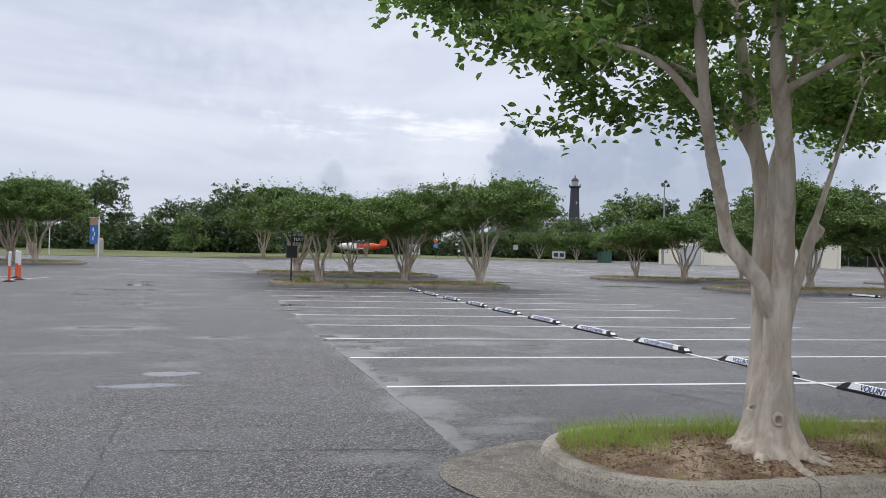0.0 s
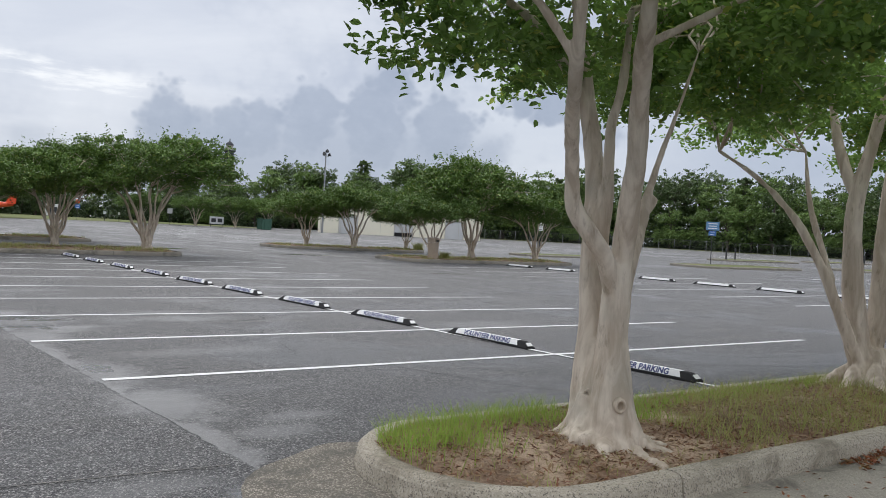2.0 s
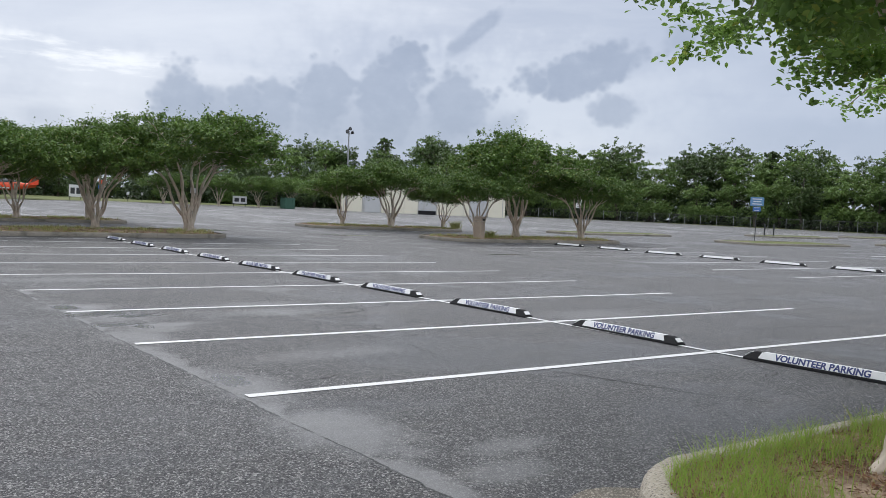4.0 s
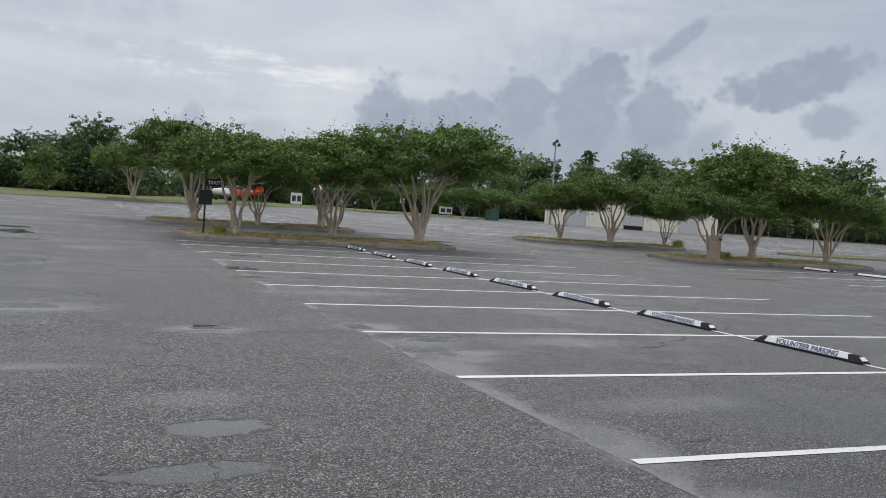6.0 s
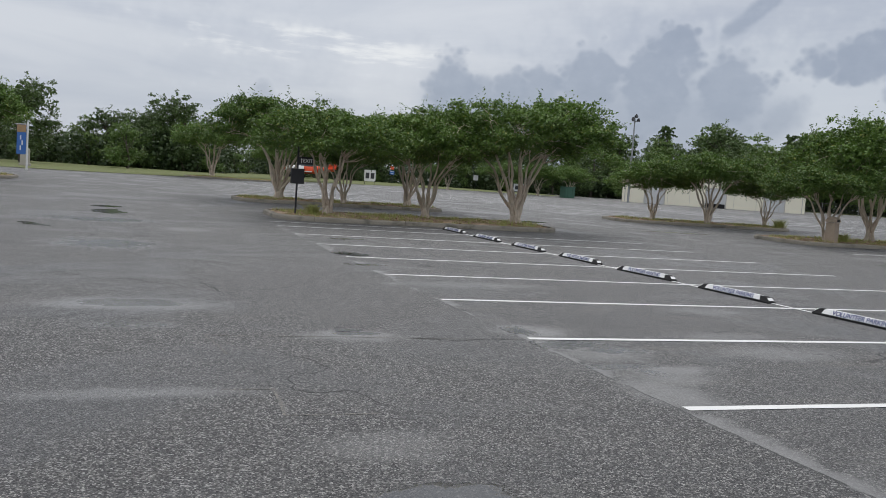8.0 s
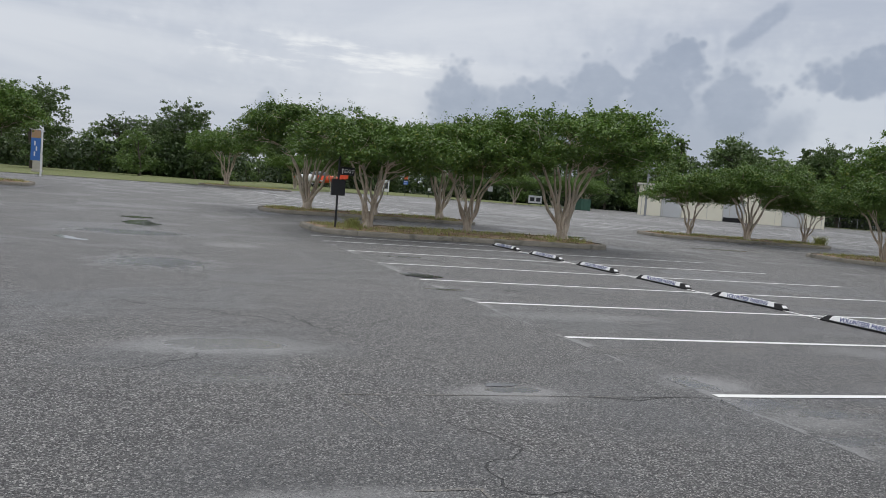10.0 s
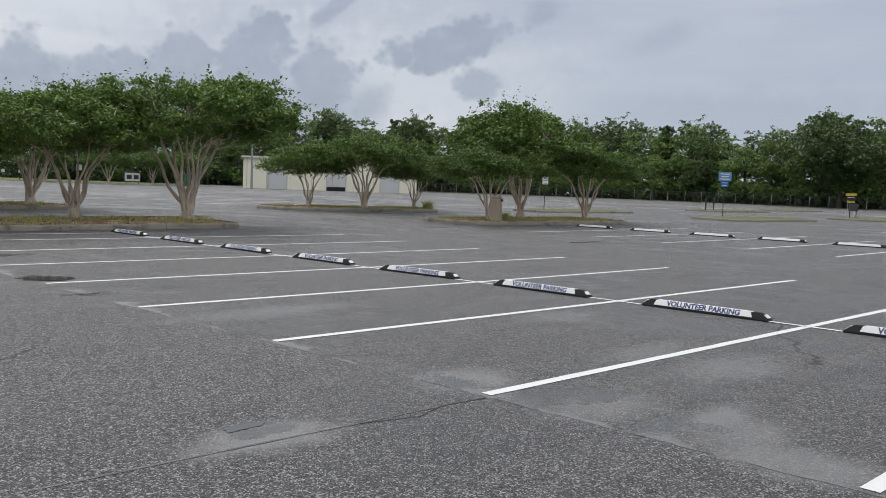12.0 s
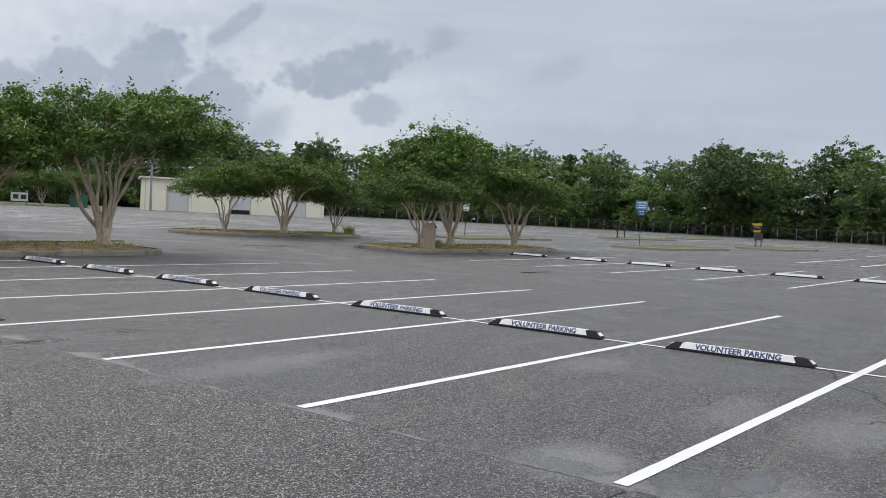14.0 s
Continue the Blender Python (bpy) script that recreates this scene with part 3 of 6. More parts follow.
class Tubes:
    """Tapered branches gathered into one mesh."""

    def __init__(self):
        self.v, self.q, self.n = [], [], 0

    def add(self, pts, radii, sides=7, lumps=0.0, rng=None):
        pts = np.asarray(pts, dtype=float)
        tang = np.gradient(pts, axis=0)
        tang /= np.linalg.norm(tang, axis=1)[:, None] + 1e-9
        ref = np.array((1.0, 0.13, 0.07)) if abs(tang[0][0]) < 0.8 else np.array((0.1, 1.0, 0.0))
        rings = []
        ang = np.arange(sides) * 2 * math.pi / sides
        for p, t, r in zip(pts, tang, radii):
            u = np.cross(t, ref)
            u /= np.linalg.norm(u) + 1e-9
            w = np.cross(t, u)
            rr = np.full(sides, r)
            if lumps and rng is not None:
                rr = rr * (1 + lumps * rng.uniform(-1, 1, sides))
            rings.append(p + (np.cos(ang) * rr)[:, None] * u + (np.sin(ang) * rr)[:, None] * w)
        rings.append(np.repeat(pts[-1:], sides, axis=0) + tang[-1] * radii[-1])
        self.v.append(np.concatenate(rings))
        k = np.arange(sides)
        for i in range(len(rings) - 1):
            a, b = self.n + i * sides, self.n + (i + 1) * sides
            self.q.append(np.stack((a + k, a + (k + 1) % sides, b + (k + 1) % sides, b + k), 1))
        self.n += len(rings) * sides

    def mesh(self, name, mat):
        return fast_mesh(name, np.concatenate(self.v), np.concatenate(self.q), mat, True)


def bend(a, b, rng, sway, n=6, lift=0.0):
    """A wandering line from a to b."""
    a, b = np.asarray(a, float), np.asarray(b, float)
    s = np.linspace(0, 1, n)[:, None]
    p = a + (b - a) * s
    off = rng.normal(0, sway, 3)
    off2 = rng.normal(0, sway * 0.6, 3)
    p = p + off * np.sin(s * math.pi) + off2 * np.sin(2 * s * math.pi)
    p[:, 2] += lift * np.sin(s[:, 0] * math.pi)
    return p


def leaves(name, centres, size, mat, rng, flat=0.6, aspect=0.5, up=0.5, oval=False):
    """Small folded leaves, one at each centre, turned at random and mostly facing up."""
    n = len(centres)
    nrm = rng.normal(0, flat, (n, 3))
    nrm[:, 2] += up
    nrm /= np.linalg.norm(nrm, axis=1)[:, None] + 1e-9
    t = rng.normal(0, 1, (n, 3))
    t -= nrm * (t * nrm).sum(1)[:, None]
    t /= np.linalg.norm(t, axis=1)[:, None] + 1e-9
    s = np.cross(nrm, t)
    L = (size * rng.uniform(0.65, 1.3, n))[:, None]
    W = L * aspect
    c = np.asarray(centres)
    if oval:
        fold = nrm * W * 0.16
        v = np.stack((c - t * L * 0.5, c + s * W * 0.42 + fold - t * L * 0.22, c + s * W * 0.46 + fold + t * L * 0.18, c + t * L * 0.5 - nrm * L * 0.08,
                      c - s * W * 0.46 + fold + t * L * 0.18, c - s * W * 0.42 + fold - t * L * 0.22), 1).reshape(-1, 3)
        i = np.arange(n)[:, None] * 6
        return fast_mesh(name, v, np.concatenate((i + np.array((0, 1, 2, 3)), i + np.array((0, 3, 4, 5)))), mat)
    v = np.stack((c - t * L * 0.5, c + s * W * 0.5 + nrm * L * 0.1 - t * L * 0.05, c + t * L * 0.5 - nrm * L * 0.08, c - s * W * 0.5 + nrm * L * 0.1 - t * L * 0.05), 1).reshape(-1, 3)
    return fast_mesh(name, v, np.arange(n * 4).reshape(-1, 4), mat)


# ---- trees ----
def dome_tips(rng, R, zb, H, n, lean=(0.0, 0.0), flare=0.0, hollow=1.35):
    """Points at which the twigs end: an uneven umbrella of several lobes, thickest near its upper skin. flare: how far its underside rises outwards."""
    lobes = [(2 * math.pi * (i + rng.uniform(-0.3, 0.3)) / 7, (0.72 if i % 2 else 0.5) * rng.uniform(0.85, 1.15) * R, rng.uniform(0.27, 0.40) * R, rng.uniform(0.82, 1.06)) for i in range(14)]
    lobes.append((0.0, 0.0, 0.6 * R, 1.0))
    pts = []
    while len(pts) < n:
        if rng.uniform() < 0.35:
            r, w, rad, h = R * math.sqrt(rng.uniform()), rng.uniform(0, 2 * math.pi), R * 1.4, 0.97
            x, y = r * math.cos(w), r * math.sin(w)
        else:
            a, d, rad, h = lobes[rng.integers(len(lobes))]
            r, w = rad * math.sqrt(rng.uniform()), rng.uniform(0, 2 * math.pi)
            x, y = d * math.cos(a) + r * math.cos(w), d * math.sin(a) + r * math.sin(w)
        q = math.hypot(x, y) / R
        if q > 1.1:
            continue
        top = zb + (H - zb) * h * math.sqrt(max(0.06, 1 - 0.82 * q ** 2.6)) * (1 - 0.2 * (r / rad) ** 2)
        low = zb + flare * q * q
        top = max(top, low + 0.15)
        pts.append((x + lean[0], y + lean[1], top - (top - low) * rng.uniform() ** hollow * 0.95))
    return np.array(pts)


def pads(rng, R, zb, H, n, each, width, **kw):
    """Twig ends gathered in flat pads of foliage with gaps between them, as crepe myrtles carry it."""
    hubs = dome_tips(rng, R, zb, H, n // each, **kw)
    out = np.repeat(hubs, each, axis=0)
    w = np.repeat(rng.uniform(0.55, 1.35, len(hubs)), each)[:, None] * width
    return out + rng.normal(0, 1, out.shape) * w * np.array((1.0, 1.0, 0.30))


def clumps(rng, tips, per, spread):
    """Leaves strung along short twigs that fan out from each tip."""
    m = max(2, per // 9)
    base = np.repeat(tips, m, axis=0)
    d = rng.normal(0, 1, base.shape) * np.array((1.0, 1.0, 0.32))
    d /= np.linalg.norm(d, axis=1)[:, None]
    L = spread * rng.uniform(0.8, 2.1, (len(base), 1))
    k = per // m
    s = np.tile(np.linspace(0.15, 1.0, k), len(base))[:, None]
    c = np.repeat(base, k, axis=0) + np.repeat(d * L, k, axis=0) * s
    c[:, 2] -= (0.25 * spread * s[:, 0] ** 2)
    return c + rng.normal(0, 0.17, c.shape) * spread


def sprigs(rng, tips, k, per, length):
    """Young shoots that stand out of the top of a crown."""
    order = np.argsort(-(tips[:, 2] + rng.normal(0, 0.25, len(tips))))[: k * 3]
    pick = rng.choice(order, k, replace=False)
    out = []
    for i in pick:
        d = np.array((rng.normal(0, 0.45), rng.normal(0, 0.45), 1.0))
        L = length * rng.uniform(0.4, 1.0)
        for s in np.linspace(0, 1, per):
            out.append(tips[i] + d * L * s + rng.normal(0, 0.045, 3))
    return np.array(out)


def limb(points, radii, steps=5):
    """A rounded run through points of their own thickness."""
    p = np.column_stack((np.array(points, float), np.array(radii, float)))
    q = np.concatenate((2 * p[:1] - p[1:2], p, 2 * p[-1:] - p[-2:-1]))
    out = []
    for a, b, c, d in zip(q, q[1:], q[2:], q[3:]):
        for s in np.arange(steps) / steps:
            out.append(0.5 * (2 * b + (c - a) * s + (2 * a - 5 * b + 4 * c - d) * s * s + (3 * b - a - 3 * c + d) * s ** 3))
    out = np.array(out + [p[-1]])
    return [tuple(x) for x in out[:, :3]], list(np.maximum(out[:, 3], 0.006))


def fused(name, runs, seed, voxel=0.0135):
    """Stems and roots grown together into one skin, with bosses and hollows in the bark."""
    bm = bmesh.new()
    for pts, radii in runs:
        p = [Vector(x) for x in pts]
        rings = []
        for k, (c, r) in enumerate(zip(p, radii)):
            t = (p[min(k + 1, len(p) - 1)] - p[max(k - 1, 0)]).normalized()
            u = t.cross(Vector((1.0, 0.13, 0.07)) if abs(t.x) < 0.8 else Vector((0.1, 1.0, 0.0))).normalized()
            w = t.cross(u)
            rings.append([bm.verts.new(c + (u * math.cos(2 * math.pi * i / 12) + w * math.sin(2 * math.pi * i / 12)) * r) for i in range(12)])
        for a, b in zip(rings, rings[1:]):
            for i in range(12):
                bm.faces.new((a[i], a[(i + 1) % 12], b[(i + 1) % 12], b[i]))
        bm.faces.new(rings[0][::-1])
        bm.faces.new(rings[-1])
    raw = bpy.data.meshes.new("raw")
    bm.to_mesh(raw)
    bm.free()
    tmp = bpy.data.objects.new("raw", raw)
    scene.collection.objects.link(tmp)
    grow = tmp.modifiers.new("grow", "REMESH")
    grow.mode, grow.voxel_size = "VOXEL", voxel
    ease = tmp.modifiers.new("ease", "SMOOTH")
    ease.factor, ease.iterations = 0.5, 7
    bpy.context.view_layer.update()
    me = bpy.data.meshes.new_from_object(tmp.evaluated_get(bpy.context.evaluated_depsgraph_get()))
    bpy.data.objects.remove(tmp)
    me.name = name
    count = len(me.vertices)
    co, nor = np.empty(count * 3, np.float32), np.empty(count * 3, np.float32)
    me.vertices.foreach_get("co", co)
    me.vertices.foreach_get("normal", nor)
    push = np.empty(count, np.float32)
    for k, xyz in enumerate(co.reshape(-1, 3).tolist()):
        c = Vector(xyz)
        low = max(0.0, 1.0 - c.z / 0.55)
        d = 0.010 * noise.noise(Vector((c.x * 7, c.y * 7, c.z * 2.2 + seed))) + 0.004 * noise.noise(Vector((c.x * 24, c.y * 24, c.z * 9)))
        d += low * (0.030 * noise.noise(Vector((c.x * 9, c.y * 9, c.z * 5 + seed))) + 0.014 * noise.noise(Vector((c.x * 26, c.y * 26, c.z * 16))))
        push[k] = d
    me.vertices.foreach_set("co", co + nor * np.repeat(push, 3))
    me.update()
    me.materials.clear()
    me.materials.append(BARK)
    me.polygons.foreach_set("use_smooth", np.ones(len(me.polygons), dtype=bool))
    return me


def crepe_meshes(seed, H, R, zb, stems, ntips, per, size, mat, stem_r=0.075, explicit=None, spread=0.25, flare=0.0, lean=(0.0, 0.0), shoots=10, clear=None, trunk_sides=8, each=8, width=0.34, oval=False, shoot=0.55):
    """Trunk and crown of a many-stemmed crepe myrtle. explicit: given stems as (points, radii)."""
    rng = np.random.default_rng(seed)
    tips = pads(rng, R, zb, H, ntips, each, width, lean=lean, flare=flare)
    if clear is not None:
        tips = tips[[clear(p) for p in tips]]
    tube = Tubes()
    ends, stem_meshes = [], []

    def lone(pts, radii, sides, lumps):
        one = Tubes()
        one.add(pts, radii, sides, lumps, rng)
        stem_meshes.append(one.mesh("stem", BARK))

    if explicit:
        stem_meshes.append(fused("trunk", explicit, seed))
        for pts, radii in explicit:
            if pts[-1][2] > zb * 0.75:
                ends.append((np.array(pts[-1], float), radii[-1]))
    else:
        lone([(0, 0, -0.1), (0, 0, 0.05), (0, 0, 0.25), (0, 0, 0.5)], [stem_r * 4.4, stem_r * 3.5, stem_r * 2.7, stem_r * 1.9], 10, 0.16)
        for k in range(stems):
            a = 2 * math.pi * (k + rng.uniform(-0.3, 0.3)) / stems
            d = R * rng.uniform(0.14, 0.40)
            top = (d * math.cos(a) + lean[0] * 0.5, d * math.sin(a) + lean[1] * 0.5, zb * rng.uniform(0.85, 1.1))
            foot = np.array((0.09 * math.cos(a), 0.09 * math.sin(a), 0.22))
            knee = np.array((0.38 * top[0] + rng.normal(0, 0.05), 0.38 * top[1] + rng.normal(0, 0.05), 0.55 * top[2]))
            s = np.linspace(0, 1, 9)[:, None]
            p = (1 - s) ** 2 * foot + 2 * s * (1 - s) * knee + s ** 2 * np.array(top) + 0.05 * np.sin(s * 9 + rng.uniform(0, 6, 3))
            r = stem_r * rng.uniform(0.7, 1.05)
            lone(p, np.linspace(r * 1.2, r * 0.6, 9), trunk_sides, 0.05)
            ends.append((p[-1], r * 0.6))
    # limbs and twigs out to the tips
    centre = np.array([e[0] for e in ends])
    owner = np.argmin(((tips[:, None, :] - centre[None]) ** 2).sum(2), axis=1)
    for k, (e, r) in enumerate(ends):
        mine = tips[owner == k]
        if len(mine) == 0:
            continue
        seeds = mine[rng.choice(len(mine), min(4, len(mine)), replace=False)]
        mids = e + (seeds - e) * 0.5 + np.array((0, 0, 0.22))
        for m in mids:
            tube.add(bend(e, m, rng, 0.06, 5, 0.05), np.linspace(r * 0.8, r * 0.34, 5), 7)
        near = np.argmin(((mine[:, None, :] - mids[None]) ** 2).sum(2), axis=1)
        for j, t in enumerate(mine[:: max(1, len(mine) // 14)]):
            m = mids[near[j * max(1, len(mine) // 14)]]
            tube.add(bend(m, t, rng, 0.05, 4, 0.05), np.linspace(r * 0.36, 0.008, 4), 5)
    cen = clumps(rng, tips, per, spread)
    sp = sprigs(rng, tips, shoots, 9, shoot)
    cen = np.concatenate((cen, sp))
    return stem_meshes, tube.mesh("branchwork", BARK), leaves("crown", cen, size, mat, rng, 0.5, 0.6 if oval else 0.55, 0.75, oval)


def tree_thing(name, meshes, x, y, z, turn, scale, label, group, category="tree", crown_label=""):
    ob = thing(name, x, y, turn, label, category, group, z=z)
    ob.scale = (scale, scale, scale)
    if isinstance(meshes[0], list):
        for me in meshes[0]:
            piece("trunk" if me.name.startswith("trunk") else "stem", me, ob)
        tagged(piece("branchwork", meshes[1], ob), kind="stuff")
    else:
        piece("trunk", meshes[0], ob)
    tagged(piece("crown", meshes[-1], ob, crown_label), kind="stuff")
    return ob


def wood_meshes(seed, H, R, zb, ntips, per, size, mat, spread, pine=False):
    """A wild tree of the woods: one trunk, limbs, and a crown of many clumps with gaps."""
    rng = np.random.default_rng(seed)
    tube = Tubes()
    tips = []
    if pine:
        for k in range(ntips):
            h = rng.uniform(zb, H)
            r = R * (0.35 + 0.65 * rng.uniform()) * (1.05 - 0.75 * (h - zb) / (H - zb)) * rng.uniform(0.4, 1.0)
            a = rng.uniform(0, 2 * math.pi)
            tips.append((r * math.cos(a), r * math.sin(a), h + 0.2 * r))
    else:
        blobs = []
        for k in range(15):
            a, q = rng.uniform(0, 2 * math.pi), rng.uniform(0.15, 0.78)
            h = zb + (H - zb) * rng.uniform(0.08, 0.88) * (1.0 - 0.35 * q * q)
            blobs.append((R * q * math.cos(a), R * q * math.sin(a), h, R * rng.uniform(0.26, 0.46)))
        blobs.append((0, 0, H - R * 0.42, R * 0.45))
        for k in range(ntips):
            bx, by, bz, br = blobs[rng.integers(len(blobs))]
            d = rng.normal(0, 1, 3)
            d /= np.linalg.norm(d)
            d *= br * rng.uniform(0.65, 1.05)
            tips.append((bx + d[0], by + d[1], max(zb * 0.6, bz + d[2] * 0.8)))
    tips = np.array(tips)
    top = np.array((rng.normal(0, 0.3), rng.normal(0, 0.3), H * (0.95 if pine else 0.75)))
    tr = H * 0.018 + 0.06
    spine = bend((0, 0, -0.2), top, rng, 0.25, 8)
    tube.add(spine, np.linspace(tr * 1.3, tr * 0.25, 8), 7, 0.08, rng)
    for t in tips[:: max(1, ntips // 14)]:
        k = min(6, max(1, int(7 * (t[2] * 0.72) / top[2])))
        tube.add(bend(spine[k], t, rng, 0.2, 4, 0.2), np.linspace(tr * 0.35, 0.03, 4), 5)
    cen = clumps(rng, tips, per, spread)
    return tube.mesh("trunk", DARK_BARK), leaves("crown", cen, size, mat, rng, 0.55, 0.62, 0.8)


# ---- ground ----
def ground_sheet():
    s = np.linspace(-1, 1, 181)
    ax = np.sinh(s * 5.3) / math.sinh(5.3) * 3000.0
    X, Y = np.meshgrid(ax, ax + 20.0, indexing="ij")
    Z = np.vectorize(rise)(X, Y)
    n = len(ax)
    v = np.stack((X, Y, Z), 2).reshape(-1, 3)
    i, j = np.meshgrid(np.arange(n - 1), np.arange(n - 1), indexing="ij")
    a = (i * n + j).ravel()
    q = np.stack((a, a + n, a + n + 1, a + 1), 1)
    ob = new("ground", fast_mesh("ground", v, q, ASPHALT, True))
    return tagged(ob, "worn damp grey asphalt of a wide empty car park", "asphalt", kind="structure")


ground_sheet()


def strip(name, a, b, width, mat, lift=0.004, label="", category="", group="", kind="", ragged=0.0, seed=0):
    """A flat band on the lot from a to b, following its rise; its long edges can be ragged."""
    rng = np.random.default_rng(seed)
    a, b = np.array(a, float), np.array(b, float)
    L = np.linalg.norm(b - a)
    n = max(2, int(L / (0.35 if ragged else 1.2)) + 1)
    d = (b - a) / L
    s = np.array((-d[1], d[0]))
    v, q = [], []
    for k in range(n):
        p = a + (b - a) * k / (n - 1)
        for sg in (-0.5, 0.5):
            w = p + s * sg * width * (1 + ragged * rng.uniform(-1, 1))
            v.append((w[0], w[1], rise(w[0], w[1]) + lift))
        if k:
            q.append((2 * k - 2, 2 * k - 1, 2 * k + 1, 2 * k))
    q = [x[::-1] for x in q]
    ob = new(name, fast_mesh(name, v, q, mat))
    return tagged(ob, label, category, group, kind)


def blot(name, x, y, rx, ry, mat, seed, lift=0.004, turn=0.0, label="", category="", kind="", rough=0.35, thick=0.0):
    """A flat patch of uneven outline on the lot."""
    rng = np.random.default_rng(seed)
    ph, am = rng.uniform(0, 6.28, 7), rng.uniform(0.2, 1.0, 7)
    bm = bmesh.new()
    N = 44
    rim, mid = [], []
    c, s = math.cos(radians(turn)), math.sin(radians(turn))
    for k in range(N):
        a = 2 * math.pi * k / N
        r = 1 + rough * sum(am[i] * math.sin((i + 2) * a + ph[i]) / (i + 2) for i in range(7))
        u, w = rx * r * math.cos(a), ry * r * math.sin(a)
        px, py = x + u * c - w * s, y + u * s + w * c
        rim.append(bm.verts.new((px, py, rise(px, py) + lift)))
        mx, my = x + (px - x) * 0.5, y + (py - y) * 0.5
        mid.append(bm.verts.new((mx, my, rise(mx, my) + lift + thick)))
    hub = bm.verts.new((x, y, rise(x, y) + lift + thick))
    for k in range(N):
        j = (k + 1) % N
        bm.faces.new((rim[k], rim[j], mid[j], mid[k]))
        bm.faces.new((mid[k], mid[j], hub))
    return tagged(part(name, bm, mat), label, category, kind=kind)


# stall lines of the first bay
SLOPE = -math.tan(radians(3.5))
for i in range(9):
    y0 = 9.79 + 2.74 * i
    strip("parking_line", (1.47, y0), (13.45, y0 + 11.98 * SLOPE), 0.105, PAINT, 0.005, "white painted parking line on damp asphalt", "parking line", "stall lines of the volunteer bay", "", 0.07, 500 + i)
strip("parking_line", (1.47, 33.55), (7.2, 33.2), 0.10, PAINT, 0.005, "white painted parking line beside a kerbed island", "parking line", "stall lines of the volunteer bay")
strip("stop_row_line", (7.36, 6.7), (7.36, 33.4), 0.075, PAINT, 0.009, "thin white painted line along the wheel stops", "parking line")
# second bay and the far rows
for j in range(-9, 4):
    y0 = 21.83 + 2.74 * j
    strip("parking_line", (21.75, y0), (33.1, y0 + 11.35 * SLOPE), 0.105, PAINT, 0.005, "white painted parking line of the next bay", "parking line", "stall lines of the second bay")
for j in range(13):
    y0 = 54.0 + 2.74 * j
    strip("parking_line", (2.2, y0), (13.6, y0 + 11.4 * SLOPE), 0.17, PAINT, 0.005, "faded white parking line in a far bay", "parking line", "stall lines of the far bays")
    strip("parking_line", (22.5, y0 + 1.0), (34.0, y0 + 1.0 + 11.4 * SLOPE), 0.17, PAINT, 0.005, "faded white parking line in a far bay", "parking line", "stall lines of the far bays")
for bx, ys in ((42.0, range(-6, 30)), (62.5, range(-4, 28)), (83.0, range(4, 27))):
    for j in ys:
        y0 = 6.0 + 2.9 * j
        if bx == 42.0 and 26 < y0 < 48:
            continue
        if bx == 62.5 and 26 < y0 < 50:
            continue
        strip("parking_line", (bx, y0), (bx + 11.4, y0 + 11.4 * SLOPE), 0.18, PAINT, 0.005, "faded white parking line in a far bay", "parking line", "stall lines of the far bays")
strip("parking_line", (9.8, 54.5), (6.2, 84.0), 0.12, PAINT, 0.012, "long slanting white line across a far bay", "parking line")
# lines of the lot on the near side of the planted island
strip("parking_line", (7.62, 3.75), (7.75, -1.6), 0.105, PAINT, 0.005, "white painted parking line below a kerb", "parking line", "stall lines beside the island")
# marking round the delineator posts
strip("hatch_line", (-7.4, 39.6), (-10.0, 33.2), 0.14, PAINT, 0.005, "white painted line round delineator posts", "parking line")
strip("hatch_line", (-7.4, 39.6), (-16.0, 40.6), 0.14, PAINT, 0.009, "white painted line round delineator posts", "parking line")
for y0 in (4.0, 9.5):
    blot("blue_paint", 28.6, y0 + 1.4, 0.7, 0.35, BLUE_LINE, int(y0), 0.006, 0, "faded blue paint beside a wheel stop", "paint mark")

# ---- kerbed islands ----
def rounded(cx, cy, lx, ly, turn, rad, n=9):
    """A rounded rectangle as points with outward directions."""
    pts = []
    hx, hy = lx / 2 - rad, ly / 2 - rad
    c, s = math.cos(radians(turn)), math.sin(radians(turn))
    for qx, qy, a0 in ((1, 1, 0), (-1, 1, 90), (-1, -1, 180), (1, -1, 270)):
        for k in range(n + 1):
            a = radians(a0 + 90 * k / n)
            u, w = qx * hx + rad * math.cos(a), qy * hy + rad * math.sin(a)
            pts.append((cx + u * c - w * s, cy + u * s + w * c))
    out = []
    for k in range(len(pts)):
        a, b = Vector(pts[k]), Vector(pts[(k + 1) % len(pts)])
        m = max(1, int((b - a).length / 0.6))
        for j in range(m):
            out.append(tuple(a.lerp(b, j / m)))
    return out


